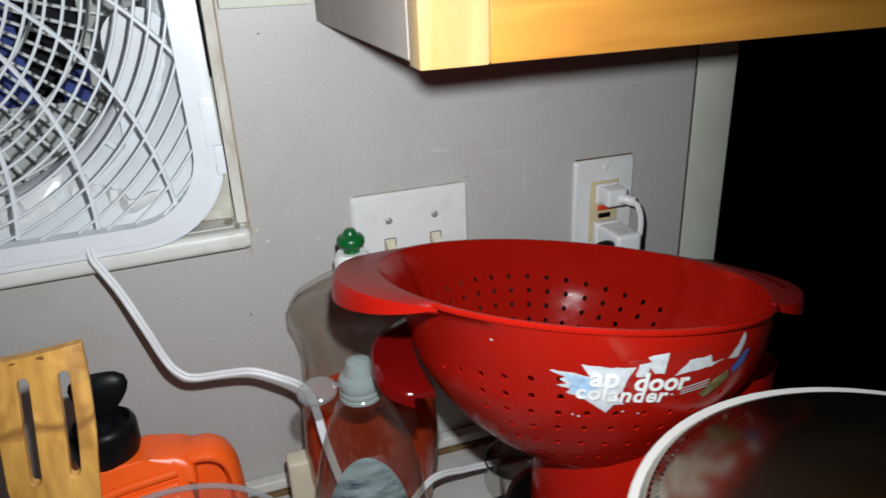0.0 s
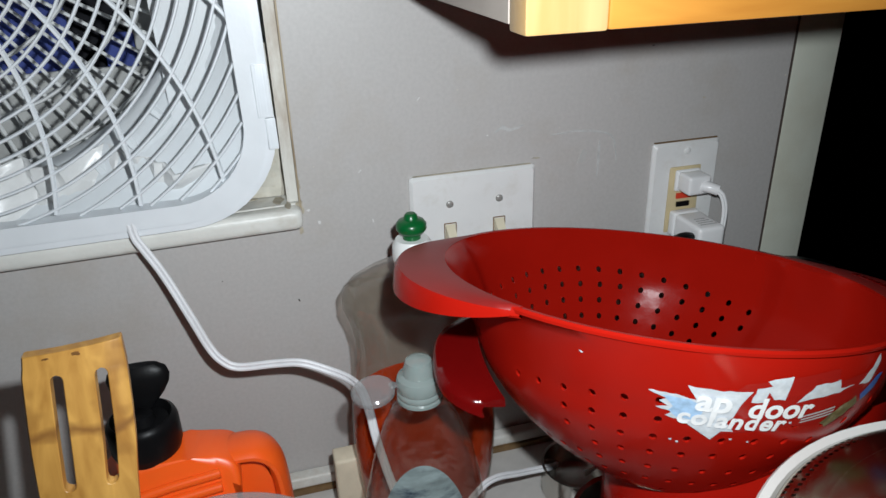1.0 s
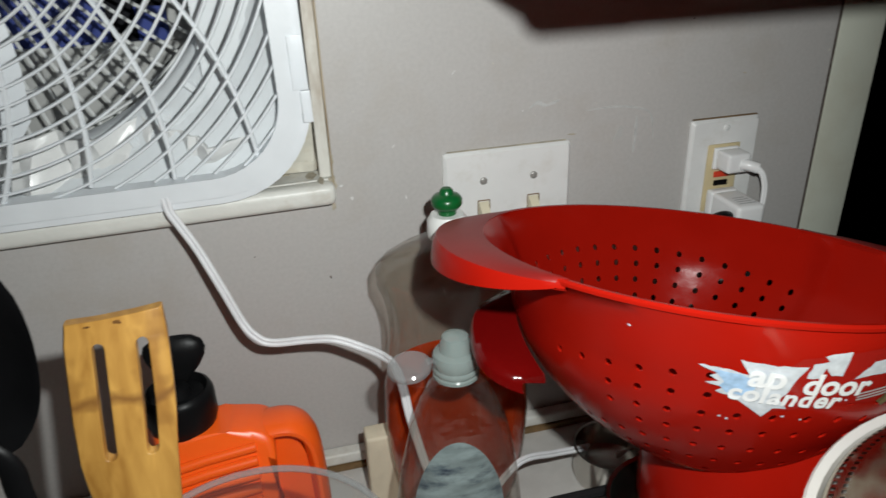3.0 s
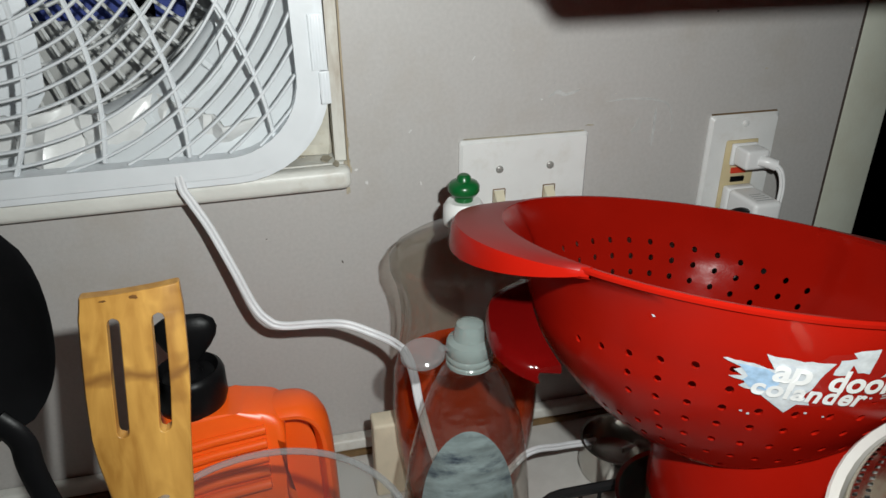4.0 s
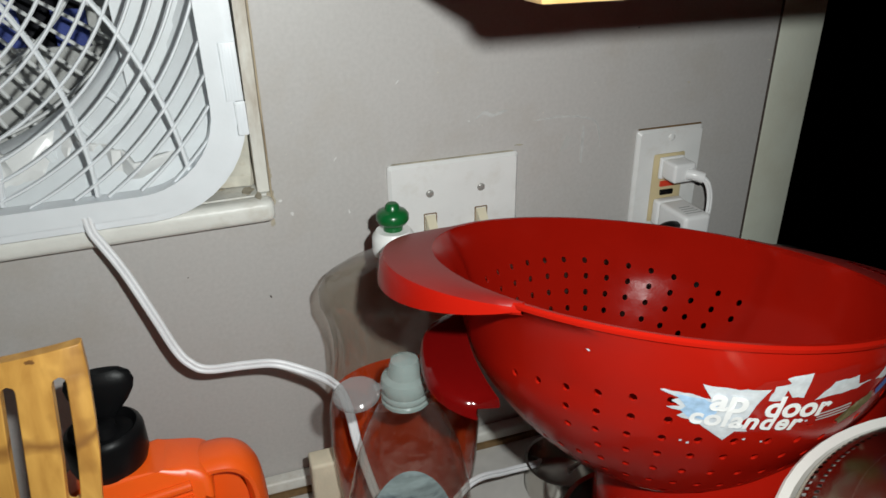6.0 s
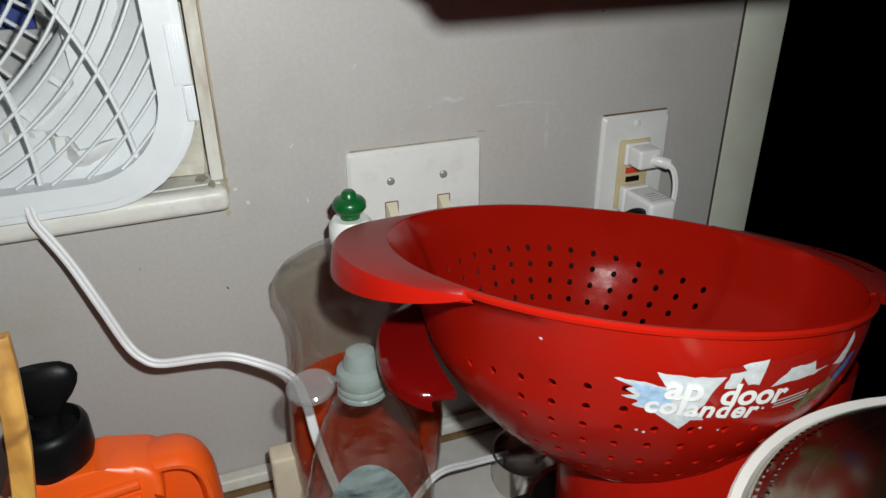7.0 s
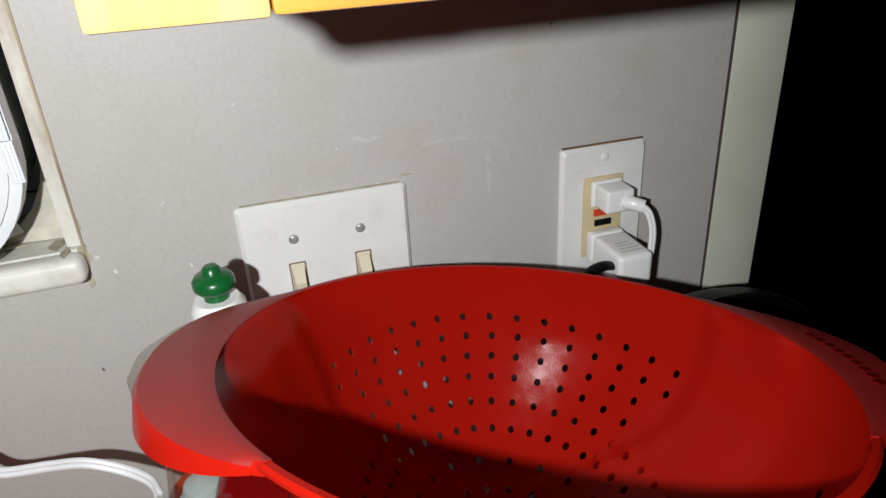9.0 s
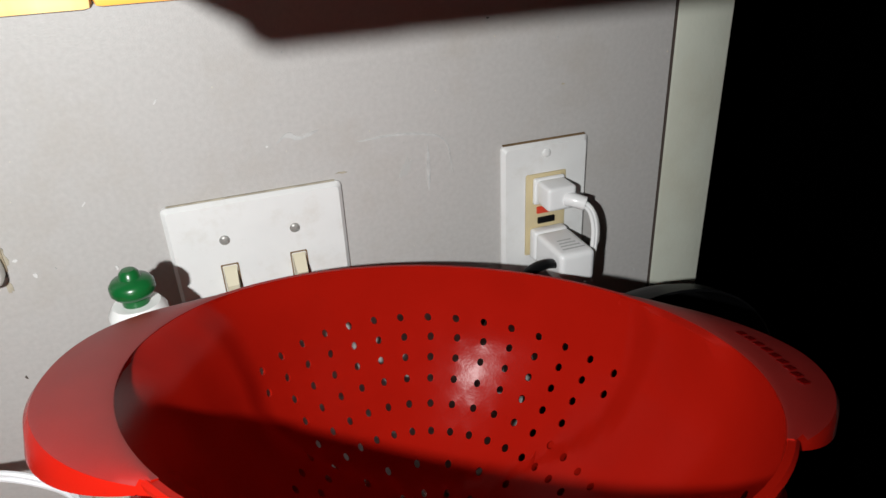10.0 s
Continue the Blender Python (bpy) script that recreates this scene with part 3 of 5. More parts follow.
# behind the fan: window bottom with cloths
def cloth(name, x0, x1, z0, z1, y, mat, label, amp, seed, fine=1.0):
    bm = bmesh.new()
    nx, nz = 70, 30
    vs = []
    for j in range(nz + 1):
        row = []
        for i in range(nx + 1):
            x, z = x0 + (x1 - x0) * i / nx, z0 + (z1 - z0) * j / nz
            d = amp * noise.noise(Vector((x * 9 * fine + seed, z * 4 * fine, seed))) + amp * 0.4 * noise.noise(Vector((x * 25 * fine, z * 12 * fine, seed)))
            row.append(bm.verts.new((x + 0.4 * d, y + d, z + 0.5 * d)))
        vs.append(row)
    for j in range(nz):
        for i in range(nx):
            bm.faces.new((vs[j][i], vs[j][i + 1], vs[j + 1][i + 1], vs[j + 1][i]))
    ob = mesh_object(name, bm, mat)
    sol = ob.modifiers.new("thick", "SOLIDIFY")
    sol.thickness = 0.004
    return tagged(ob, label, "cloth")


sheet = cloth("plastic_sheet", -0.56, -0.128, 1.172, 1.207, 0.016, M_SHEET, "crumpled white plastic sheet inside the fan", 0.024, 12.0, 3.0)
cloth("grey_cloth", -0.62, -0.10, 1.162, 1.262, 0.125, M_PALE_CLOTH, "pale grey cloth heaped behind the fan", 0.012, 3.0)
cloth("blue_cloth", -0.62, -0.262, 1.24, 1.70, 0.135, M_BLUE, "dark blue cloth hanging behind the fan", 0.012, 8.0)
cloth("blue_cloth", -0.240, -0.200, 1.24, 1.288, 0.140, M_BLUE, "dark blue cloth corner behind the fan", 0.006, 15.0)
cloth("grey_cloth", -0.211, -0.105, 1.235, 1.75, 0.128, M_PALE_CLOTH, "pale grey cloth hanging behind the fan", 0.008, 21.0)
# black sheet added in place of the darkness outside the window
cloth("night_sheet", -0.62, -0.08, 1.23, 1.95, 0.165, M_NIGHT_SHEET, "black sheet standing in for the dark behind the fan", 0.015, 5.0)
# added box, coloured near-black to keep the space behind the fan dark
bm = bmesh.new()
box(bm, (-0.7, 0.131, 1.08), (0.0, 0.40, 1.1595))
box(bm, (-0.72, 0.131, 1.08), (-0.63, 0.42, 2.0))
box(bm, (-0.095, 0.131, 1.1605), (0.0, 0.42, 2.0))
box(bm, (-0.72, 0.401, 1.08), (0.0, 0.44, 2.0))
box(bm, (-0.72, 0.131, 1.96), (0.0, 0.44, 2.0))
structure("window_box", bm, M_DARK, "near-black box closing the window space behind the fan", "window")

# ---- switch plate ----
sw = thing("switch_plate", (0.0, 0.0, 1.056), "white double light switch plate with almond toggles", "switch")
bm = bmesh.new()
front = rounded(0.0025, 0.0025, 0.1135, 0.1115, 0.003, 4)
back = rounded(0.0, 0.0, 0.116, 0.114, 0.003, 4)
rings(bm, [[(x, -0.0004, z) for x, z in back], [(x, -0.0025, z) for x, z in back], [(x, -0.0055, z) for x, z in front]])
part("plate", bm, M_PLATE, sw)
bm = bmesh.new()
box(bm, (0.004, -0.0018, 0.1141), (0.112, -0.0002, 0.1148))
part("grime_line", bm, M_STAIN, sw, "tan grime along the plate edge")
for cx in (0.035, 0.081):
    bm = bmesh.new()
    frame_slab(bm, rounded(cx - 0.0058, 0.0445, cx + 0.0058, 0.0695, 0.0008, 2), rounded(cx - 0.0050, 0.0453, cx + 0.0050, 0.0687, 0.0008, 2), -0.0062, -0.005)
    part("toggle_slot", bm, M_BROWN, sw)
    bm = bmesh.new()
    rings(bm, [[(cx - 0.0046, -0.0055, 0.0462), (cx + 0.0046, -0.0055, 0.0462), (cx + 0.0046, -0.0055, 0.0678), (cx - 0.0046, -0.0055, 0.0678)],
               [(cx - 0.0042, -0.0075, 0.0475), (cx + 0.0042, -0.0075, 0.0475), (cx + 0.0042, -0.0075, 0.0660), (cx - 0.0042, -0.0075, 0.0660)],
               [(cx - 0.0036, -0.0150, 0.0530), (cx + 0.0036, -0.0150, 0.0530), (cx + 0.0036, -0.0160, 0.0580), (cx - 0.0036, -0.0160, 0.0580)]])
    part("toggle", bm, M_TOGGLE, sw, "almond toggle lever")
    for z in (0.0268, 0.0871):
        bm = bmesh.new()
        lathe(bm, [(0.0034, 0), (0.0034, 0.0006), (0.0026, 0.0014), (0.001, 0.0017)], 16)
        box(bm, (-0.003, -0.0004, 0.0012), (0.003, 0.0004, 0.0018))
        s = part("screw", bm, M_SCREW, sw, "dull steel screw")
        s.matrix_basis = pose(cx, -0.0054, z, 90, 30, 0)

# ---- outlet with plugs ----
OX, OZ = 0.2340, 1.0605
outlet = thing("wall_outlet", (OX, 0.0, OZ), "white outlet plate with an ivory safety socket", "outlet")
bm = bmesh.new()
W, H = 0.0705, 0.114
cut = rounded(0.0185, 0.0235, 0.052, 0.0905, 0.002, 4)
mid = rounded(0.0025, 0.0025, W - 0.0025, H - 0.0025, 0.003, 4)
rim = rounded(0.0, 0.0, W, H, 0.003, 4)
rings(bm, [[(x, -0.0004, z) for x, z in rim], [(x, -0.0025, z) for x, z in rim], [(x, -0.0055, z) for x, z in mid], [(x, -0.0055, z) for x, z in cut], [(x, -0.003, z) for x, z in cut]], True, False, False)
part("plate", bm, M_PLATE, outlet)
bm = bmesh.new()
box(bm, (0.0187, -0.0062, 0.0237), (0.0518, -0.001, 0.0903), 0.001)
part("socket_body", bm, M_IVORY, outlet, "ivory socket body")
bm = bmesh.new()
box(bm, (0.0275, -0.0080, 0.0585), (0.0430, -0.0060, 0.0640), 0.0005)
part("test_button", bm, M_RED_BTN, outlet, "red test button")
bm = bmesh.new()
box(bm, (0.0285, -0.0080, 0.0500), (0.0425, -0.0060, 0.0550), 0.0005)
part("reset_button", bm, M_BLACK, outlet, "black reset button")
for z in (0.0085, 0.1055):
    bm = bmesh.new()
    lathe(bm, [(0.0033, 0), (0.0033, 0.0006), (0.0024, 0.0012), (0.001, 0.0014)], 16)
    box(bm, (-0.0028, -0.0003, 0.0010), (0.0028, 0.0003, 0.0015))
    s = part("screw", bm, M_PLATE, outlet)
    s.matrix_basis = pose(W / 2, -0.0054, z, 90, 60, 0)

bm = bmesh.new()
box(bm, (0.002, -0.0022, H + 0.0001), (W - 0.002, -0.0002, H + 0.0011))
part("grime_line", bm, M_BROWN, outlet, "brown grime along the plate edge")

plug = thing("power_plug", (OX, 0.0, OZ), "white power plug with a looping flat cord", "plug")
bm = bmesh.new()
box(bm, (0.0235, -0.0105, 0.0672), (0.0490, -0.0064, 0.0880), 0.002, 3)
box(bm, (0.0250, -0.0300, 0.0690), (0.0480, -0.0102, 0.0870), 0.003, 3)
part("plug_body", bm, M_PLUG, plug)
bm = bmesh.new()
tube(bm, smooth_line([(0.0400, -0.028, 0.0770), (0.0450, -0.033, 0.0765), (0.0510, -0.037, 0.0745)], 5), 0.0052, 10, (0, 0, 1), 1.0)
part("strain_relief", bm, M_PLUG, plug)
cord_line = smooth_line([(0.0505, -0.037, 0.0745), (0.0545, -0.040, 0.0690), (0.0565, -0.043, 0.057), (0.0550, -0.045, 0.040), (0.0510, -0.046, 0.015), (0.046, -0.046, -0.02), (0.040, -0.04, -0.08), (0.02, -0.05, -0.15), (-0.03, -0.07, -0.185), (-0.09, -0.08, -0.188)], 8)
bm = bmesh.new()
tube(bm, cord_line, 0.0016, 8, (0, 1, 0), 1.0, 0.0012)
tube(bm, cord_line, 0.0016, 8, (0, 1, 0), 1.0, -0.0012)
part("cord", bm, M_PLUG, plug)

charger = thing("phone_charger", (OX, 0.0, OZ), "white cube charger with a black cable plugged in", "charger")
bm = bmesh.new()
box(bm, (0.0215, -0.0165, 0.0225), (0.0500, -0.0066, 0.0475), 0.003, 3)
box(bm, (0.0215, -0.0580, 0.0225), (0.0495, -0.0168, 0.0475), 0.0045, 4)
part("charger_body", bm, M_PLUG, charger)
bm = bmesh.new()
for i in range(4):
    box(bm, (0.0275 + 0.0008 * i, -0.0500 + 0.0045 * i, 0.04752), (0.0450 - 0.0012 * i, -0.0485 + 0.0045 * i, 0.04765))
part("print_line", bm, M_GREYPRINT, charger, "small grey print as plain bars")
cab2 = smooth_line([(0.0220, -0.047, 0.0365), (0.013, -0.050, 0.0395), (0.004, -0.052, 0.0390), (-0.004, -0.054, 0.0360)], 6)
bm = bmesh.new()
tube(bm, cab2, 0.0048, 10, (0, 0, 1), 0.7)
part("cable_plug", bm, M_BLACK, charger, "black moulded cable end")
bm = bmesh.new()
tube(bm, smooth_line([(-0.003, -0.0535, 0.0363), (-0.03, -0.05, 0.012), (-0.05, -0.055, -0.02), (-0.06, -0.06, -0.08), (-0.06, -0.07, -0.19)], 6), 0.0018, 8)
part("cable", bm, M_BLACK, charger)

# ---- marks on the wall ----
def mark(name, pts, mat, label, y=-0.0006):
    bm = bmesh.new()
    prism(bm, pts, y, -0.0001)
    return tagged(mesh_object(name, bm, mat, False), label, "mark")


def blot(cx, cz, w, h, seed, n=11, turn=0.0):
    rnd = random.Random(seed)
    out = []
    for i in range(n):
        a = 2 * math.pi * i / n
        k = 0.55 + 0.6 * rnd.random()
        x, z = w * k * math.cos(a), h * k * math.sin(a)
        out.append((cx + x * math.cos(turn) - z * math.sin(turn), cz + x * math.sin(turn) + z * math.cos(turn)))
    return out


for i, (x, z, w, h, t) in enumerate(((0.012, 1.237, 0.0022, 0.0006, 0.9), (-0.041, 1.181, 0.0022, 0.0005, 0.8), (-0.079, 1.140, 0.0012, 0.0022, 0.2), (-0.033, 1.135, 0.0009, 0.0022, 0.1), (0.072, 1.2, 0.0010, 0.0008, 0), (-0.087, 1.152, 0.0016, 0.0010, 0.4))):
    mark("paint_chip", blot(x, z, w, h, i, 11, t), M_SCUFF, "small white paint chip on the wall")
for i, (x, z, w, h, t) in enumerate(((-0.104, 1.069, 0.0006, 0.0020, 0.3), (0.226, 1.265, 0.0012, 0.0007, 0.2), (-0.062, 1.322, 0.0010, 0.0010, 0), (-0.165, 1.098, 0.0008, 0.0004, 0.2))):
    mark("dark_speck", blot(x, z, w, h, 40 + i, 9, t), M_SPECK, "dark speck on the wall")
def streak(points, width, label):
    """A thin uneven line of dried glue on the wall, its shine painted pale."""
    line = smooth_line([(x, 0, z) for x, z in points], 6)
    rnd = random.Random(len(points))
    left, right = [], []
    for i, p in enumerate(line):
        d = (line[min(i + 1, len(line) - 1)] - line[max(i - 1, 0)]).normalized()
        u = i / (len(line) - 1)
        w = width * (0.15 + math.sin(math.pi * u) ** 0.8 * (0.6 + 0.6 * rnd.random()))
        left.append((p.x - d.z * w, p.z + d.x * w))
        right.append((p.x + d.z * w, p.z - d.x * w))
    return mark("glue_streak", left + right[::-1], M_STREAK, label)


# shine on these lines is painted in as a colour paler than the wall
streak([(0.1305, 1.1940), (0.155, 1.1950), (0.1784, 1.1922), (0.1930, 1.1850), (0.1980, 1.1613)], 0.0008, "thin glue line on the wall, its shine painted pale")
streak([(0.1795, 1.1850), (0.1795, 1.1700), (0.1790, 1.1504)], 0.0014, "thin glue line on the wall, its shine painted pale")
streak([(0.0780, 1.2010), (0.0860, 1.2055), (0.0930, 1.2025), (0.1060, 1.2060)], 0.0015, "short shiny mark on the wall, its glint painted pale")
mark("shiny_patch", blot(0.163, 1.170, 0.0035, 0.008, 62, 15, -0.4), M_GLOSSPATCH, "glossy pale patch on the wall paint")
for i, (x, z, w, h) in enumerate(((-0.0935, 1.156, 0.0035, 0.0075), (-0.0925, 1.176, 0.0016, 0.0060), (-0.0945, 1.135, 0.0020, 0.0040), (-0.0930, 1.235, 0.0009, 0.0120), (0.118, 1.1745, 0.0040, 0.0008), (0.112, 1.140, 0.0012, 0.0060), (0.2835, 1.214, 0.0016, 0.0007))):
    mark("grime_spot", blot(x, z, w, h, 90 + i, 17), M_STAIN, "tan grime spot on the wall paint")
rnd = random.Random(5)
for i in range(46):
    x, z = -0.08 + 0.45 * rnd.random(), 1.04 + 0.22 * rnd.random()
    if 0.0 < x < 0.125 and 1.05 < z < 1.175 or 0.20 < x < 0.285 and z < 1.24:
        continue
    k = 0.0002 + 0.0004 * rnd.random()
    mark("fine_speck", blot(x, z, k, k * 1.3, 130 + i, 7), M_FILL if rnd.random() < 0.6 else M_STREAK, "fine speck on the wall paint")
# ---- white cord of the fan ----
fan_cord = thing("fan_cord", (0, 0, 0), "white flat fan cord hanging down the wall", "cord")
line = smooth_line([(-0.2215, -0.0245, 1.168), (-0.2195, -0.0270, 1.157), (-0.2150, -0.0290, 1.148), (-0.2039, -0.0350, 1.1265), (-0.1902, -0.0450, 1.0936), (-0.1800, -0.0510, 1.0665), (-0.1715, -0.0570, 1.0555), (-0.1595, -0.0600, 1.0490), (-0.1310, -0.0650, 1.0495), (-0.1103, -0.0700, 1.0490), (-0.0890, -0.0760, 1.0405), (-0.0752, -0.0880, 1.0375), (-0.0690, -0.1080, 1.0390), (-0.0655, -0.1190, 1.0250), (-0.0622, -0.1240, 0.999), (-0.052, -0.128, 0.95), (-0.038, -0.127, 0.905), (-0.005, -0.122, 0.895), (0.0370, -0.100, 0.9090), (0.0750, -0.088, 0.8990), (0.1100, -0.080, 0.8900), (0.1247, -0.060, 0.8728), (0.17, -0.05, 0.870)], 8)
for side in (0.0016, -0.0016):
    bm = bmesh.new()
    tube(bm, line, 0.0019, 8, (0, -1, 0.3), 1.0, side)
    part("conductor", bm, M_CORD, fan_cord)

# ---- tall dish soap bottle ----
soap = thing("dish_soap_bottle", (-0.013, -0.077, STAND), "clear plastic soap bottle half full of orange liquid", "bottle")
P = [(0.048, 0.0125), (0.054, 0.016), (0.058, 0.03), (0.0645, 0.075), (0.0665, 0.11), (0.065, 0.148), (0.0585, 0.175), (0.0555, 0.195), (0.0555, 0.216), (0.0590, 0.233), (0.0640, 0.246), (0.0640, 0.257), (0.0580, 0.266), (0.0440, 0.274), (0.0280, 0.280), (0.0165, 0.283), (0.0140, 0.286)]
def oval_profile(P, ratio, n=44, grow=0.0, flute=0.0):
    loops = []
    for r, z in P:
        k = ratio + (1 - ratio) * max(0.0, min(1.0, (0.030 - r) / 0.014))
        f = flute * max(0.0, 1 - abs(z - 0.20) / 0.05)
        loops.append([((r - grow + f * math.cos(14 * 2 * math.pi * i / n * 1.0)) * math.cos(2 * math.pi * i / n), (r - grow + f * math.cos(14 * 2 * math.pi * i / n)) * k * math.sin(2 * math.pi * i / n), z) for i in range(n)])
    return loops
bm = bmesh.new()
rings(bm, oval_profile(P, 0.62, 112, 0.003, 0.0020), True, True, False)
part("bottle", bm, M_BOTTLE, soap)
bm = bmesh.new()
Pl = [(r, z + 0.002) for r, z in P[:5]] + [(0.0645, 0.150), (0.0612, 0.163)]
rings(bm, oval_profile(Pl, 0.62, 44, 0.0038), True, True, True)
part("liquid", bm, M_LIQUID, soap, "clear orange dish soap")
bm = bmesh.new()
lathe(bm, [(0.0152, 0.280), (0.0158, 0.283), (0.0155, 0.294), (0.0125, 0.2985), (0.0105, 0.2985)], 28, centre=(-0.003, 0))
part("collar", bm, M_CAPWHITE, soap, "white screw collar")
bm = bmesh.new()
lathe(bm, [(0.0070, 0.298), (0.0072, 0.303), (0.0100, 0.304), (0.0118, 0.3065), (0.0118, 0.3105), (0.0100, 0.3130), (0.0058, 0.3145), (0.0050, 0.3175), (0.0035, 0.3190), (0.001, 0.3193)], 28, centre=(-0.003, 0))
part("push_cap", bm, M_GREEN, soap, "dark green push-pull cap")
# torn paper left on the bottle
bm = bmesh.new()
loops = []
for z in (0.196, 0.204, 0.212):
    loops.append([((0.0532) * math.cos(radians(a)), -0.0003 + 0.0532 * 0.62 * math.sin(radians(a)), z) for a in range(-84, -48, 4)])
rings(bm, loops, False, False, False)
part("label_scrap", bm, M_PAPER, soap, "torn scrap of white label")
bm = bmesh.new()
for i, a in enumerate((-104, -99, -93)):
    x, y = 0.0534 * math.cos(radians(a)), 0.0534 * 0.62 * math.sin(radians(a))
    box(bm, (x - 0.0018, y - 0.0004, 0.200), (x + 0.0018, y + 0.0002, 0.2055))
part("print_bar", bm, M_BLACK, soap, "black print as plain bars")

# ---- small clear bottle with an open flip cap ----
small = thing("squeeze_bottle", (-0.035, -0.165, 0.806), "empty clear squeeze bottle with an open flip cap", "bottle")
small.scale = (1.09, 1.09, 1.09)
Q = [(0.038, 0.0517), (0.043, 0.055), (0.0455, 0.07), (0.0460, 0.09), (0.0440, 0.135), (0.0400, 0.165), (0.0335, 0.195), (0.0250, 0.220), (0.0180, 0.2335), (0.0140, 0.2375), (0.0132, 0.2420)]
bm = bmesh.new()
loops = []
for r, z in Q:
    k = 0.68 + 0.32 * max(0.0, min(1.0, (0.030 - r) / 0.016))
    loops.append([(r * (1 + 0.018 * math.sin(3 * a + 40 * z)) * math.cos(a), r * k * (1 + 0.018 * math.cos(2 * a - 30 * z)) * math.sin(a), z) for a in (2 * math.pi * i / 44 for i in range(44))])
rings(bm, loops, True, True, False)
part("bottle", bm, M_BOTTLE_B, small)
bm = bmesh.new()
loops = []
for i in range(25):
    v = -math.cos(math.pi * i / 24)
    half = max(0.0, 1 - abs(v) ** 2.3) ** 0.5 * 45 + 0.5
    z = 0.140 + 0.061 * v
    r = float(np.interp(z, [q[1] for q in Q], [q[0] for q in Q])) + 0.0006
    loops.append([(r * math.cos(radians(-101 + half * u / 8)), r * 0.68 * math.sin(radians(-101 + half * u / 8)), z) for u in range(-8, 9)])
rings(bm, loops, False, False, False)
part("label", bm, M_LABEL, small, "faded grey-blue oval label")
bm = bmesh.new()
lathe(bm, [(0.0136, 0.238), (0.0150, 0.2385), (0.0150, 0.2405), (0.0142, 0.2415), (0.0150, 0.2430), (0.0150, 0.2450), (0.0142, 0.2462), (0.0149, 0.2475), (0.0148, 0.2530), (0.0140, 0.2552), (0.0105, 0.2572), (0.0094, 0.2630), (0.0082, 0.2668), (0.0040, 0.2688)], 32)
part("flip_cap", bm, M_NOZZLE, small, "milky blue cap with nozzle")
bm = bmesh.new()
lathe(bm, [(0.0134, 0.0), (0.0140, 0.001), (0.0140, 0.0035), (0.0128, 0.0048), (0.0060, 0.0052)], 28)
s = part("flip_lid", bm, M_FLIP, small, "milky clear open lid")
s.matrix_basis = pose(-0.0300, -0.002, 0.2485, 4, -6, 0)
bm = bmesh.new()
tube(bm, smooth_line([(-0.0135, -0.001, 0.2500), (-0.0165, -0.0015, 0.2525), (-0.0195, -0.002, 0.2520)], 4), 0.0030, 8, (0, 0, 1), 0.5)
part("hinge", bm, M_FLIP, small)

# ---- orange jug with a black cap ----
jug = thing("orange_jug", (-0.185, -0.143, 0.898), "orange plastic jug with an open black flip cap", "jug")
jug.scale = (0.93, 0.93, 0.93)
out = [(-0.075, -0.0386), (0.040, -0.0386), (0.044, 0.03), (0.026, 0.055), (0.020, 0.10), (0.024, 0.138), (0.022, 0.151), (0.010, 0.1575), (-0.010, 0.1600), (-0.060, 0.1600), (-0.076, 0.142), (-0.078, 0.09)]
bm = bmesh.new()
prism(bm, out, -0.042, 0.042)
bmesh.ops.bevel(bm, geom=[e for e in bm.edges], offset=0.010, segments=4, profile=0.5, affect="EDGES", clamp_overlap=True)
def lean(z):
    """How far the jug's front and back draw together towards the top."""
    return 1 - 0.58 * min(1.0, max(0.0, (z - 0.095) / 0.062))
for v in bm.verts:
    v.co.y *= lean(v.co.z)
part("body", bm, M_ORANGE, jug)
bm = bmesh.new()
prism(bm, [(0.013, -0.036), (0.050, -0.036), (0.052, 0.06), (0.050, 0.11), (0.042, 0.142), (0.016, 0.146)], -0.005, 0.005)
bmesh.ops.bevel(bm, geom=[e for e in bm.edges], offset=0.004, segments=2, affect="EDGES", clamp_overlap=True)
part("grip_web", bm, M_ORANGE, jug)
bm = bmesh.new()
tube(bm, smooth_line([(0.008, 0, 0.146), (0.022, 0, 0.1485), (0.036, 0, 0.147), (0.046, 0, 0.138), (0.0505, 0, 0.120), (0.0520, 0, 0.075), (0.0520, 0, 0.03), (0.049, 0, -0.030)], 6), 0.0066, 14, (0, 1, 0), 2.6)
part("grip", bm, M_ORANGE, jug)
for i in range(5):
    bm = bmesh.new()
    z = 0.146 - 0.0095 * i
    tube(bm, [(-0.060, -0.0405 * lean(z - 0.008), z - 0.008), (-0.025, -0.0405 * lean(z - 0.003), z - 0.003), (0.010, -0.0405 * lean(z), z)], 0.0040, 10)
    part("moulded_rib", bm, M_ORANGE, jug)
bm = bmesh.new()
lathe(bm, [(0.0225, 0.156), (0.0240, 0.163), (0.0250, 0.1655), (0.0250, 0.1835), (0.0238, 0.1870), (0.0212, 0.1892), (0.0202, 0.1885), (0.0182, 0.1835), (0.0100, 0.1840), (0.0080, 0.1900), (0.003, 0.191)], 40, centre=(-0.039, 0.006))
part("cap", bm, M_BLACK, jug, "black ribbed cap")
bm = bmesh.new()
loops = []
for z, w, d in ((0.186, 0.008, 0.004), (0.190, 0.0110, 0.005), (0.196, 0.0165, 0.006), (0.203, 0.0208, 0.0065), (0.209, 0.0222, 0.0065), (0.2145, 0.0205, 0.006), (0.218, 0.0150, 0.004)):
    loops.append([(-0.039 + w * math.cos(a), 0.018 + (z - 0.178) * 0.25 + d * math.sin(a), z) for a in (2 * math.pi * i / 20 for i in range(20))])
rings(bm, loops)
part("flip_lid", bm, M_BLACK, jug, "black lid standing open")

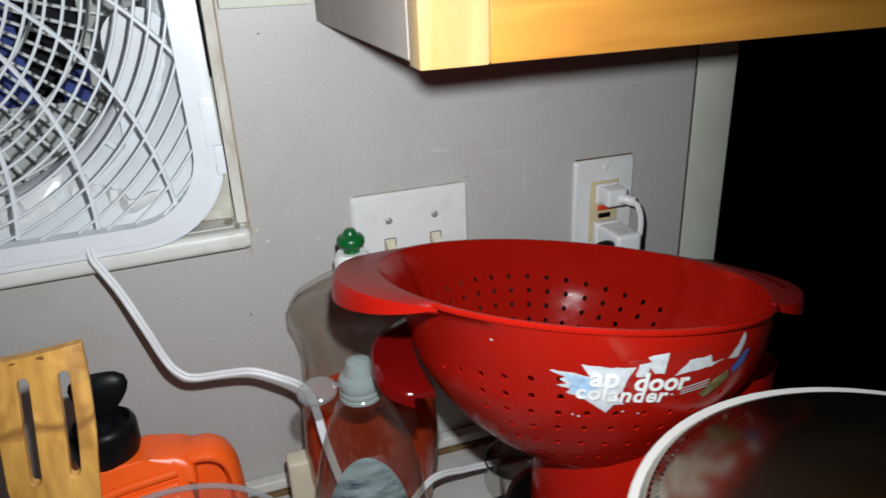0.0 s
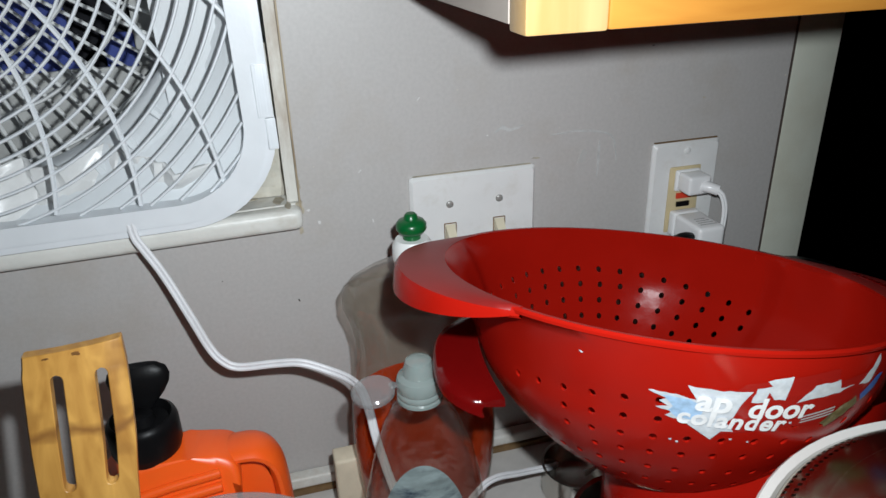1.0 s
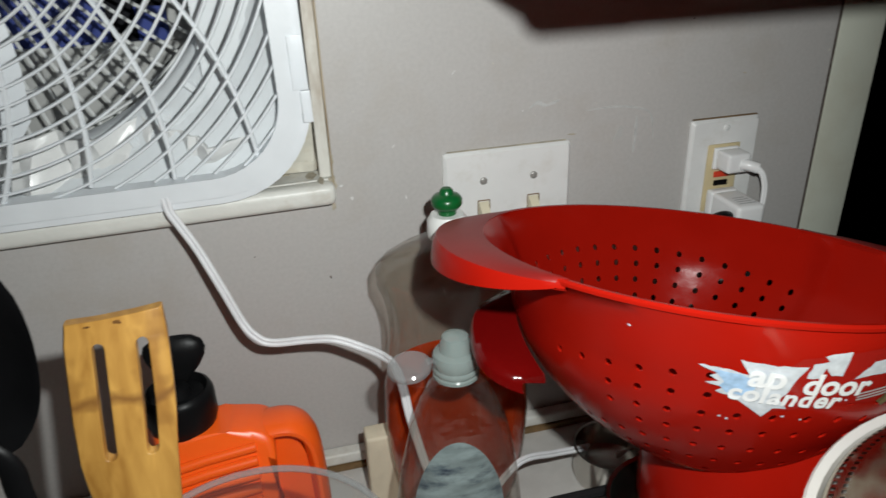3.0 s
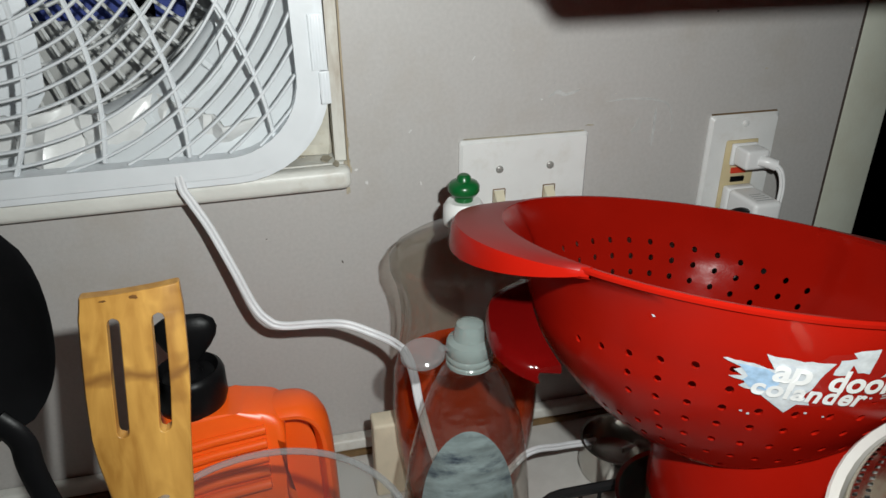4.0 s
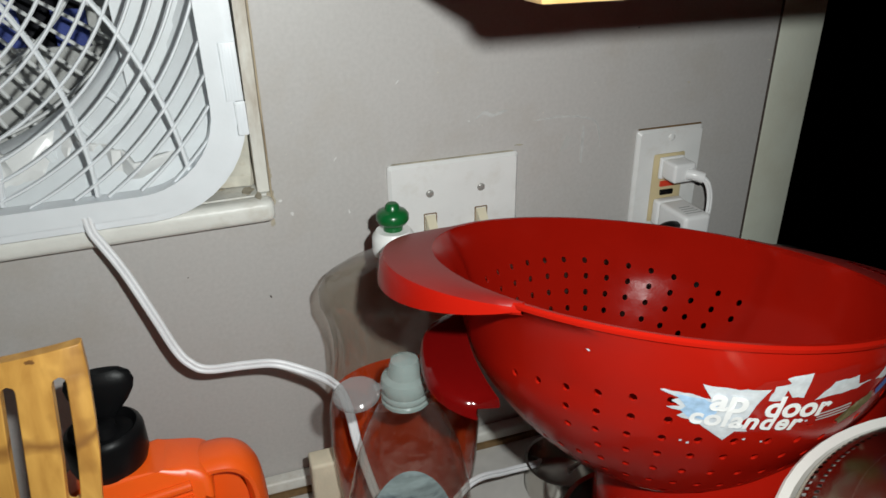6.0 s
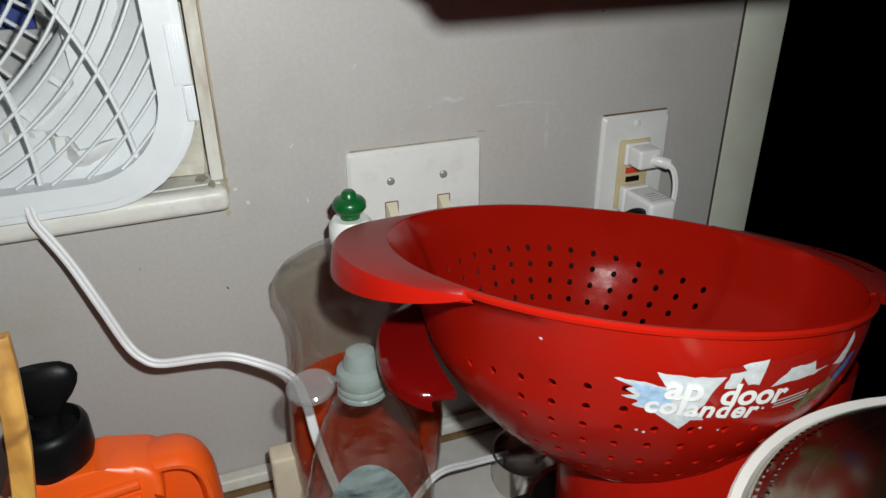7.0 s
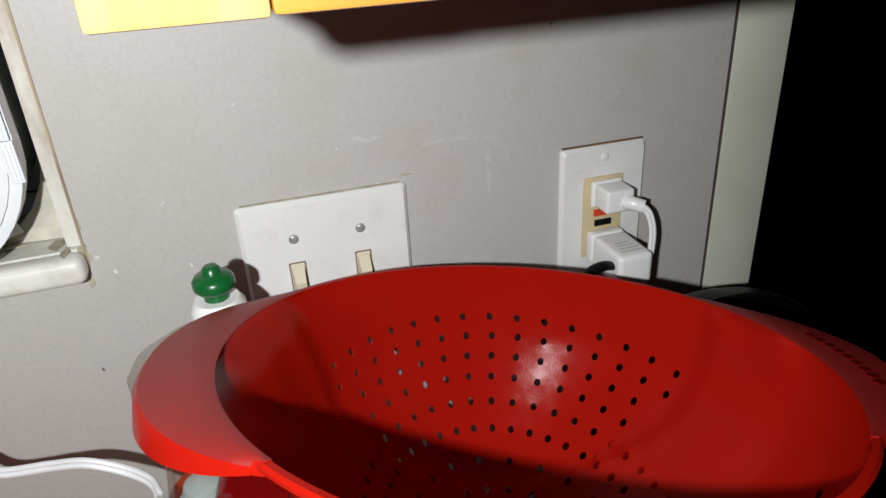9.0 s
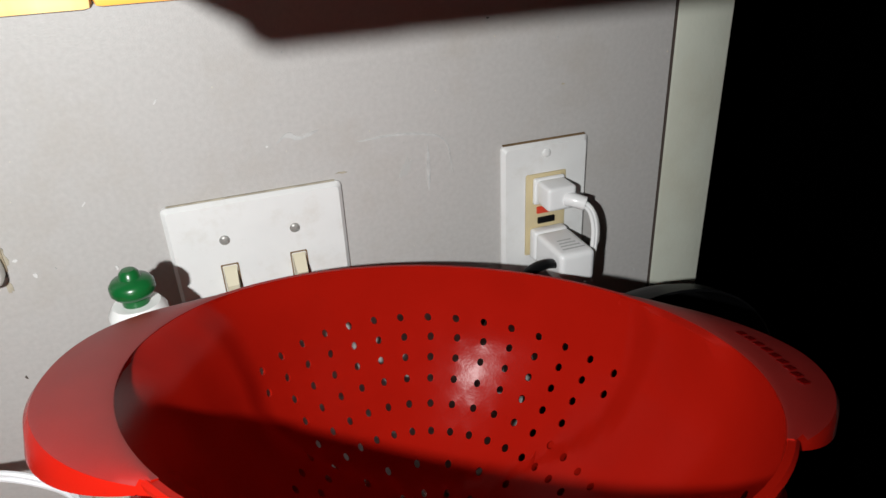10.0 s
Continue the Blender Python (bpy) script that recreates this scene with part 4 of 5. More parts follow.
# ---- cream block by the wall ----
bm = bmesh.new()
box(bm, (-0.0945, -0.073, COUNTER), (-0.060, -0.052, 0.943), 0.003, 3)
tagged(mesh_object("sponge_block", bm, M_CREAM), "cream coloured sponge standing against the wall", "sponge")

# ---- glass jar with the kitchen tools ----
jar = thing("glass_jar", (-0.174, -0.297, COUNTER), "clear glass jar holding kitchen tools", "jar")
jar.scale = (1.13, 1.13, 0.935)
bm = bmesh.new()
lathe(bm, [(0.050, 0.0), (0.055, 0.004), (0.060, 0.10), (0.0655, 0.214), (0.0665, 0.218), (0.0650, 0.2195), (0.0635, 0.217), (0.0575, 0.10), (0.052, 0.010), (0.02, 0.008)], 56)
part("jar_wall", bm, M_GLASS, jar)
bm = bmesh.new()
tube(bm, [(0.0652 * math.cos(radians(a)), 0.0652 * math.sin(radians(a)), 0.2180) for a in range(0, 361, 6)], 0.0019, 8)
part("jar_rim", bm, clear_material("glass_rim", (0.75, 0.76, 0.76), 0.05, 0.25, (0.5, 0.5, 0.5), 1.5), jar, "thick grey glass rim")

# spatula
spat = thing("slotted_spatula", (-0.226, -0.289, COUNTER + 0.012), "bamboo slotted spatula standing in the jar", "spatula")
def spat_row(z):
    """centre, half width and depth of the blade at height z above the foot; it leans back on the jar's rim"""
    c = float(np.interp(z, [0.0, 0.10, 0.17, 0.223, 0.254, 0.302], [0.028, 0.010, -0.0045, -0.0065, -0.0040, -0.0008]))
    w = float(np.interp(z, [0.0, 0.13, 0.160, 0.185, 0.209, 0.223, 0.254, 0.290, 0.302], [0.009, 0.010, 0.0140, 0.0195, 0.0226, 0.0243, 0.0258, 0.0252, 0.0240]))
    return c, w, 0.258 * z
bm = bmesh.new()
# the blade is built in strips so that the two slots go right through it
U = [-1.0, -0.96, -0.455, -0.213, 0.385, 0.63, 0.94, 1.0]
Z = [0.0, 0.05, 0.10, 0.13, 0.150, 0.166, 0.182, 0.198, 0.214, 0.2275, 0.2281, 0.2290, 0.2308, 0.237, 0.25, 0.265, 0.281, 0.2867, 0.2885, 0.2894, 0.290, 0.296, 0.302]
front_v, back_v = {}, {}
hb = bmesh.new()
loops = []
for z in Z[:5]:
    c, w, y = spat_row(z)
    loops.append([(c + w * math.cos(2 * math.pi * k / 16), y + 0.0042 * math.sin(2 * math.pi * k / 16), z) for k in range(16)])
rings(hb, loops)
part("handle", hb, M_BAMBOO, spat)
Z = Z[4:]
for j, z in enumerate(Z):
    c, w, y = spat_row(z)
    for i, u in enumerate(U):
        x = c + w * u
        close = {0.2275: 0.120, 0.290: 0.115, 0.2281: 0.057, 0.2894: 0.057, 0.2290: 0.022, 0.2885: 0.022}.get(z, 0.0)
        if i in (2, 3, 4, 5):
            x += w * (close if i in (2, 4) else -close)
        top = 0.0015 * u if z > 0.295 else 0.0
        th = 0.0034 if abs(u) < 0.97 else 0.0022
        bow = 0.0022 * (1 - u * u)
        front_v[i, j] = bm.verts.new((x, y - th - bow, z + top))
        back_v[i, j] = bm.verts.new((x, y + th - bow, z + top))
def is_slot(i, j):
    z = 0.5 * (Z[j] + Z[j + 1])
    return i in (2, 4) and 0.2275 < z < 0.290
nu, nz = len(U) - 1, len(Z) - 1
for i in range(nu):
    for j in range(nz):
        if is_slot(i, j):
            continue
        bm.faces.new((front_v[i, j], front_v[i + 1, j], front_v[i + 1, j + 1], front_v[i, j + 1]))
        bm.faces.new((back_v[i, j], back_v[i, j + 1], back_v[i + 1, j + 1], back_v[i + 1, j]))
        for (a, b, o) in (((i, j), (i, j + 1), (i - 1, j)), ((i + 1, j), (i + 1, j + 1), (i + 1, j)), ((i, j), (i + 1, j), (i, j - 1)), ((i, j + 1), (i + 1, j + 1), (i, j + 1))):
            outside = o[0] < 0 or o[0] >= nu or o[1] < 0 or o[1] >= nz
            if outside or is_slot(*o):
                bm.faces.new((front_v[a], front_v[b], back_v[b], back_v[a]))
sp = part("blade", bm, M_BAMBOO, spat)
bv = sp.modifiers.new("round", "BEVEL")
bv.width, bv.segments, bv.limit_method, bv.angle_limit = 0.0005, 2, "ANGLE", radians(50)

# scorched spots along the top of the blade
for i, (u, z, w, h) in enumerate(((0.10, 0.2998, 0.0022, 0.0012), (-0.50, 0.2990, 0.0018, 0.0005))):
    c, wd, y = spat_row(z)
    yy = y - 0.0034 - 0.0022 * (1 - u * u)
    bm = bmesh.new()
    ring = blot(c + wd * u, z, w, h, 400 + i, 15)
    rings(bm, [[(a, yy + 0.0002, b) for a, b in ring], [(a, yy - 0.0002, b) for a, b in ring]])
    part("burn_mark", bm, M_BURN, spat, "dark brown scorched spot")

# ladle
ladle = thing("serving_spoon", (-0.285, -0.250, 0.86), "black nylon serving spoon standing in the jar", "spoon")
bm = bmesh.new()
loops = []
for i in range(15):
    v = -1 + 2 * i / 14
    w = 0.031 * math.sqrt(max(0.0, 1 - v * v)) + 0.0012
    z = 0.318 + 0.056 * v
    row = []
    for k in range(24):
        a = 2 * math.pi * k / 24
        x, side = w * math.cos(a), math.sin(a)
        dish = 0.016 * (1 - (x / 0.032) ** 2) * (1 - v * v)
        row.append((x + 0.006 * v, dish + 0.0016 * side, z))
    loops.append(row)
rings(bm, loops)
part("bowl", bm, M_BLACK, ladle)
bm = bmesh.new()
tube(bm, smooth_line([(-0.003, 0.0, 0.275), (0.006, -0.002, 0.262), (0.008, -0.004, 0.235), (0.025, -0.01, 0.15), (0.060, -0.02, 0.01)], 6), 0.0065, 10, (0, 1, 0), 0.55)
part("handle", bm, M_BLACK, ladle)

# ---- red colander ----
AX = Vector((0.155, 0.178, 1.0)).normalized()
EX = (Vector((1, 0, 0)) - AX * AX.x).normalized()
EY = AX.cross(EX)
col_rot = Matrix((EX, EY, AX)).transposed().to_4x4()
col = thing("colander", (0.124, -0.193, 1.148), "red plastic colander with a torn sticker and two handles", "colander", rot=col_rot)
PROF = [(0.144 * math.sqrt(1 - (d / 0.17) ** 1.45), -d) for d in (0.0, 0.004, 0.01, 0.02, 0.032, 0.045, 0.058, 0.072, 0.088, 0.104, 0.12, 0.134, 0.146, 0.155, 0.161, 0.166, 0.169)]
arc = [0.0]
for (r0, h0), (r1, h1) in zip(PROF, PROF[1:]):
    arc.append(arc[-1] + math.hypot(r1 - r0, h1 - h0))


SQUAT = 0.85


def bowl(az, s, off=0.0):
    """A point of the bowl: azimuth in degrees, way down from the rim, offset outwards."""
    r, h = float(np.interp(s, arc, [q[0] for q in PROF])), float(np.interp(s, arc, [q[1] for q in PROF]))
    r2, h2 = float(np.interp(s + 0.002, arc, [q[0] for q in PROF])), float(np.interp(s + 0.002, arc, [q[1] for q in PROF]))
    r1, h1 = float(np.interp(max(s - 0.002, 0), arc, [q[0] for q in PROF])), float(np.interp(max(s - 0.002, 0), arc, [q[1] for q in PROF]))
    d = Vector((r2 - r1, h2 - h1)).normalized()
    nr, nh = -d.y, d.x
    c, sn = math.cos(radians(az)), math.sin(radians(az))
    inset = 0.008 * max(0.0, -c) * min(1.0, -h / 0.012) * min(1.0, max(0.0, 0.075 + h) / 0.045)
    return Vector(((r + nr * off) * c + inset + 0.010 * min(1.0, -h / 0.05) - 0.03 * h, (r + nr * off) * sn - 0.1 * h * (1 + sn), SQUAT * (h + nh * off)))


THICK = 0.0016
def panel_step(p):
    """The rear panel lies a little deeper than the sides."""
    d = p.x * math.cos(radians(78.3)) + p.y * math.sin(radians(78.3)) - 0.070 - 0.4 * max(0.0, -p.z - 0.08)
    return 0.0040 * (min(1.0, max(0.0, d / 0.0025 + 0.5)) - min(1.0, max(0.0, d / 0.03 + 2.5)))


COLS, STEP, TURN = 90, 4.0, 2.8
DEPTHS = [0.00825 * j for j in range(4)] + [0.033 + 0.00775 * j for j in range(13)] + [0.134, 0.142, 0.149, 0.155, 0.160, 0.164, 0.167, 0.169]
ROWS_N = len(DEPTHS) - 1
def column(i):
    """Azimuth of grid column i; the front columns lie a little further round."""
    a = i * STEP + TURN
    return a + 2.0 * min(0.0, math.sin(radians(a)))


def has_hole(ci, ri):
    """ci: hole column 0 to 44, ri: hole row."""
    az = (ci * 2 * STEP + STEP + TURN) % 360
    for mid, lim in ((79.0, (63, 59, 55, 51, 45, 40)), (262.0, (67, 54, 54, 46, 46, 40))):
        d = abs((az - mid + 180) % 360 - 180)
        if 2 <= ri <= 7 and d < lim[ri - 2]:
            return True
        if 6 <= ri <= 9 and d >= lim[min(ri - 2, 5)] + 9:
            return ci % 2 == 0 or ri < 8
    return False


def way(j, az):
    """Way down from the rim of grid row j: the rows of holes dip towards the handles."""
    d = DEPTHS[j]
    g = min(1.0, d / 0.04) * min(1.0, max(0.0, 0.165 - d) / 0.07)
    d -= (0.0145 - 0.0045 * max(0.0, math.sin(radians(az)))) * math.cos(2 * radians(az - 85)) * g
    return float(np.interp(d, [-q[1] for q in PROF], arc))


outer_v, inner_v = {}, {}
bm = bmesh.new()
for j in range(ROWS_N + 1):
    for i in range(COLS):
        s, az = way(j, column(i)), column(i)
        p = bowl(az, s)
        q = bowl(az, s, -THICK)
        q = bowl(az, s, -THICK + panel_step(q))
        outer_v[i, j], inner_v[i, j] = bm.verts.new(p), bm.verts.new(q)
skip = set()
for ri in range(2, 10):
    for ci in range(45):
        j0, i0 = 2 * ri + 1, 2 * ci
        if j0 + 2 > ROWS_N or not has_hole(ci, ri):
            continue
        idx = [(i0, j0), (i0 + 1, j0), (i0 + 2, j0), (i0 + 2, j0 + 1), (i0 + 2, j0 + 2), (i0 + 1, j0 + 2), (i0, j0 + 2), (i0, j0 + 1)]
        idx = [(a % COLS, b) for a, b in idx]
        for a in (0, 1):
            for b in (0, 1):
                skip.add(((i0 + a) % COLS, j0 + b))
        oct_o, oct_i = [], []
        for k in range(8):
            an = radians(-135 + 45 * k)
            u, v = 0.0024 * math.cos(an), 0.0033 * math.sin(an)
            s = way(j0 + 1, column(i0 + 1)) + v
            r = max(0.03, bowl(0, s).x)
            az = column(i0 + 1) + math.degrees(u / r)
            q = bowl(az, s, -THICK)
            oct_o.append(bm.verts.new(bowl(az, s)))
            oct_i.append(bm.verts.new(bowl(az, s, -THICK + panel_step(q))))
        for k in range(8):
            m = (k + 1) % 8
            bm.faces.new((outer_v[idx[k]], outer_v[idx[m]], oct_o[m], oct_o[k]))
            bm.faces.new((inner_v[idx[m]], inner_v[idx[k]], oct_i[k], oct_i[m]))
            bm.faces.new((oct_o[k], oct_o[m], oct_i[m], oct_i[k]))
for j in range(ROWS_N):
    for i in range(COLS):
        if (i, j) in skip:
            continue
        m = (i + 1) % COLS
        bm.faces.new((outer_v[i, j], outer_v[m, j], outer_v[m, j + 1], outer_v[i, j + 1]))
        bm.faces.new((inner_v[m, j], inner_v[i, j], inner_v[i, j + 1], inner_v[m, j + 1]))
bm.faces.new([outer_v[i, ROWS_N] for i in range(COLS)])
bm.faces.new([inner_v[i, ROWS_N] for i in range(COLS)])
# rolled lip joining the two faces
prev = [outer_v[i, 0] for i in range(COLS)]
for r, h in ((0.1458, 0.0004), (0.1462, 0.0022), (0.1448, 0.0036), (0.1420, 0.0034)):
    row = [bm.verts.new((r * math.cos(radians(column(i))), r * math.sin(radians(column(i))), h)) for i in range(COLS)]
    for i in range(COLS):
        m = (i + 1) % COLS
        bm.faces.new((prev[i], prev[m], row[m], row[i]))
    prev = row
for i in range(COLS):
    m = (i + 1) % COLS
    bm.faces.new((prev[i], prev[m], inner_v[m, 0], inner_v[i, 0]))
part("bowl", bm, M_RED, col)


def handle(mid, half, reach, power=2.8):
    """A crescent grip on the rim with a turned-down edge."""
    bm = bmesh.new()
    loops = []
    for i in range(49):
        u = -1 + 2 * i / 48
        az = mid + half * u
        e = reach * (1 - abs(u) ** power) + 0.0004
        c, s = math.cos(radians(az)), math.sin(radians(az))
        drop = 0.0135 * (1 - abs(u) ** 2.2) + 0.0006
        row = []
        for r, h in ((0.1415, 0.0036), (0.1440, 0.0042), (0.1440 + e * 0.55, 0.0034), (0.1440 + e * 0.93, 0.0014), (0.1440 + e, -0.0015), (0.1440 + e * 1.02, -drop), (0.1440 + e * 1.02 - 0.0022, -drop), (0.1440 + e * 0.95 - 0.0022, -0.0030), (0.1440 + e * 0.4, -0.0010), (0.1425, 0.0005)):
            row.append((r * c, r * s, h))
        loops.append(row)
    rings(bm, loops)
    return bm


for mid, half, reach, power in ((171, 39, 0.030, 2.5), (-11, 36, 0.035, 1.7)):
    grip = part("handle", handle(mid, half, reach, power), M_RED, col, "red handle, matt textured top greyed to paint in sheen haze")
    # upward faces: rough copy of the same red, sheen haze put into its colour
    grip.data.materials.append(M_RED_GRIP)
    for face in grip.data.polygons:
        face.material_index = 1 if face.normal.z > 0.6 else 0
# raised grey marking on one handle
bm = bmesh.new()
for i in range(9):
    a = radians(-4 - 2.6 * i)
    box(bm, (0.157 * math.cos(a) - 0.002, 0.157 * math.sin(a) - 0.0022, 0.0036), (0.157 * math.cos(a) + 0.002, 0.157 * math.sin(a) + 0.0022, 0.0042))
part("print_bar", bm, M_RED_DARK, col, "worn dark marking as plain bars")
# foot
bm = bmesh.new()
def bowl_floor(x, y):
    """Height at which the outside of the bowl stands over a point of the foot."""
    d = 0.06
    while d < 0.168:
        r = 0.144 * math.sqrt(1 - (d / 0.17) ** 1.45)
        sn = (y - 0.1 * d) / max(0.01, math.hypot(x - 0.010 - 0.03 * d, y - 0.1 * d))
        if math.hypot(x - 0.010 - 0.03 * d, y - 0.1 * d * (1 + sn)) >= r - 0.001:
            break
        d += 0.001
    return -SQUAT * d
foot_loops = []
for r, h in ((0.0880, None), (0.0870, -0.150), (0.0855, -0.186), (0.0840, -0.189), (0.0815, -0.187), (0.0830, -0.172)):
    loop = []
    for i in range(48):
        x, y = 0.072 + r * math.cos(2 * math.pi * i / 48), -0.016 + r * math.sin(2 * math.pi * i / 48)
        loop.append((x, y, bowl_floor(x, y) if h is None else h))
    foot_loops.append(loop)
rings(bm, foot_loops, True, False, False)
part("foot", bm, M_RED, col)

# sticker, bent onto the bowl
U_AZ, V_S = -125.5, 0.0385
def on_bowl(u, v, off):
    s = V_S - v
    r = 0.131
    return bowl(U_AZ + math.degrees(u / r), max(s, 0.001), off)
K = 0.000127
def crop(x, y):
    return ((x - 190) * K, (262 - y) * K * 1.3 + (x - 190) * K * 0.02)


def patch(name, outline, mat, label, off):
    bm = bmesh.new()
    pts = [crop(x, y) for x, y in outline]
    vs = [bm.verts.new((u, v, 0)) for u, v in pts]
    bm.faces.new(vs)
    bmesh.ops.triangulate(bm, faces=bm.faces[:])
    bmesh.ops.subdivide_edges(bm, edges=bm.edges[:], cuts=2, use_grid_fill=True)
    top = {}
    for v in bm.verts:
        v.co = on_bowl(v.co.x, v.co.y, off)
    return part(name, bm, mat, col, label, False)


def ragged(outline, seed, amount=6.0):
    """Breaks each side of an outline into torn steps."""
    rnd = random.Random(seed)
    out = []
    for (x0, y0), (x1, y1) in zip(outline, outline[1:] + outline[:1]):
        n = max(1, int(math.hypot(x1 - x0, y1 - y0) / 22))
        for k in range(n):
            t = k / n
            out.append((x0 + (x1 - x0) * t + (rnd.random() - 0.5) * amount, y0 + (y1 - y0) * t + (rnd.random() - 0.5) * amount))
    return out


patch("sticker_film", ragged([(345, 330), (560, 150), (900, 95), (945, 95), (950, 150), (1180, 120), (1150, 260), (930, 350), (700, 360), (520, 405), (430, 425)], 1, 4), M_STICKER, "glossy red sticker film", 0.0004)
patch("torn_paper", ragged([(190, 225), (300, 228), (372, 240), (343, 178), (450, 187), (585, 178), (548, 230), (520, 310), (495, 340), (540, 385), (492, 392), (462, 445), (395, 398), (330, 360), (255, 345), (285, 320), (220, 305), (270, 290), (235, 270), (265, 255)], 2), M_PAPER, "torn white paper backing", 0.0008)
patch("torn_paper", ragged([(600, 165), (655, 155), (640, 130), (690, 118), (738, 112), (715, 215), (668, 214), (645, 178), (630, 225), (578, 232)], 3), M_PAPER, "torn white paper backing", 0.0008)
patch("torn_paper", ragged([(770, 232), (840, 155), (950, 140), (965, 178), (1035, 172), (960, 197), (830, 216)], 4), M_PAPER, "torn white paper backing", 0.0008)
patch("torn_paper", ragged([(1060, 175), (1110, 130), (1165, 60), (1180, 90), (1150, 140), (1130, 180)], 5), M_PAPER, "torn white paper backing", 0.0008)
patch("blue_print", ragged([(245, 238), (350, 240), (395, 262), (400, 300), (370, 345), (300, 338), (268, 310), (290, 290)], 6), M_PAPER_BLUE, "pale blue printed scrap", 0.0011)
patch("blue_print", ragged([(1100, 235), (1180, 160), (1225, 150), (1190, 215), (1120, 265)], 7), M_STICKER_BLUE, "blue printed scrap", 0.0008)
patch("brown_print", ragged([(920, 345), (1000, 270), (1075, 235), (1100, 270), (1040, 320), (960, 375)], 8, 10), M_STICKER_DARK, "brown and green printed scrap", 0.0009)
for y0, y1 in ((292, 284), (308, 300), (322, 316)):
    patch("print_line", [(812, y0 + 8), (968, y1 - 18), (968, y1 - 10), (812, y0 + 15)], M_GREYPRINT, "fine grey print as plain bars", 0.0008)


def lettering(text, x, y, size, mat, lean=0.16, track=1.0, slope=0.0):
    """Letters as a mesh, bent onto the bowl; x and y in the sticker's units."""
    cu = bpy.data.curves.new("lettering", "FONT")
    cu.body, cu.size, cu.shear, cu.resolution_u = text, 1.0, lean, 4
    cu.space_character = track
    cu.offset = 0.032
    tmp = bpy.data.objects.new("lettering", cu)
    scene.collection.objects.link(tmp)
    bpy.context.view_layer.update()
    me = bpy.data.meshes.new_from_object(tmp.evaluated_get(bpy.context.evaluated_depsgraph_get()))
    bpy.data.objects.remove(tmp, do_unlink=True)
    u0, v0 = crop(x, y)
    for v in me.vertices:
        uu, vv = u0 + v.co.x * size * K, v0 + v.co.y * size * K * 1.3
        v.co = on_bowl(uu, vv + (uu - u0) * slope, 0.0015)
    me.materials.clear()
    me.materials.append(mat)
    ob = new("lettering", me)
    ob.parent = col
    tagged(ob, "white printed lettering")
    return ob


lettering("ap", 368, 284, 146, M_INK)
lettering("door", 568, 300, 134, M_INK, slope=0.02)
lettering("colander", 300, 362, 114, M_INK, track=1.08)

# flecks of leftover paper
for i, (x, y) in enumerate(((-60, 120), (300, 470), (330, 478), (540, 430), (620, 440), (760, 330))):
    patch("paper_fleck", ragged([(x, y), (x + 10, y - 3), (x + 16, y + 6), (x + 5, y + 8)], 60 + i, 5), M_PAPER, "tiny white paper fleck", 0.0007)

# release lever under one handle
bm = bmesh.new()
loops = []
for i in range(17):
    u = -1 + 2 * i / 16
    az = 171 + 19 * u
    e = 0.021 * (1 - abs(u) ** 3.2) + 0.001
    c, s = math.cos(radians(az)), math.sin(radians(az))
    row = []
    r0 = 0.0145 - 0.0045 * (1 - u)
    for r, h in ((0.122 - r0, -0.056), (0.123 - r0, -0.052), (0.123 + e * 0.5, -0.053), (0.123 + e * 0.94, -0.056), (0.123 + e, -0.058), (0.123 + e, -0.063), (0.123 + e - 0.002, -0.063), (0.123 + e * 0.9, -0.059), (0.123 + e * 0.4, -0.056), (0.122 - r0, -0.058)):
        row.append((r * c, r * s, h - 0.006 - 0.016 * u))
    loops.append(row)
rings(bm, loops)
part("release_lever", bm, M_RED_DARK, col, "glossy dark red release lever")

# ---- black wire dish rack under the colander ----
rack = thing("dish_rack", (0, 0, COUNTER), "black coated wire dish rack", "rack")
def wire(pts, r, name):
    bm = bmesh.new()
    tube(bm, pts, r, 8)
    part(name, bm, M_RACK, rack)
X0, X1, Y0, Y1 = 0.018, 0.300, -0.50, -0.155
for z, r in ((0.050, 0.0045), (0.006, 0.0035)):
    q = [(x, y, z) for x, y in rounded(X0, Y0, X1, Y1, 0.03, 5)]
    wire(q + q[:1], r, "rim_wire")
for i in range(14):
    x = X0 + 0.03 + (X1 - X0 - 0.06) * i / 13
    wire([(x, Y0, 0.050), (x, Y0, 0.008), (x, Y1, 0.008), (x, Y1, 0.050)], 0.0018, "cross_wire")
for i in range(12):
    y = Y0 + 0.03 + (Y1 - Y0 - 0.06) * i / 11
    wire([(X0, y, 0.050), (X0, y, 0.008), (X1, y, 0.008), (X1, y, 0.050)], 0.0018, "side_wire")

# ---- steel pot that carries the colander, and a small steel cup ----
pot = thing("steel_pot", (0.122, -0.212, COUNTER + 0.010), "brushed steel pot standing in the dish rack", "pot")
bm = bmesh.new()
lathe(bm, [(0.046, 0.0), (0.050, 0.004), (0.051, 0.015), (0.051, 0.072), (0.0525, 0.074), (0.0525, 0.0755), (0.0495, 0.074), (0.049, 0.016), (0.02, 0.008)], 44)
part("pot_wall", bm, M_STEEL, pot)
cup = thing("steel_cup", (0.130, -0.092, COUNTER), "small brushed steel cup standing on the worktop", "cup")
bm = bmesh.new()
lathe(bm, [(0.026, 0.0), (0.032, 0.003), (0.034, 0.010), (0.033, 0.036), (0.0345, 0.038), (0.032, 0.0375), (0.031, 0.012), (0.01, 0.006)], 40)
part("cup_wall", bm, M_STEEL, cup)

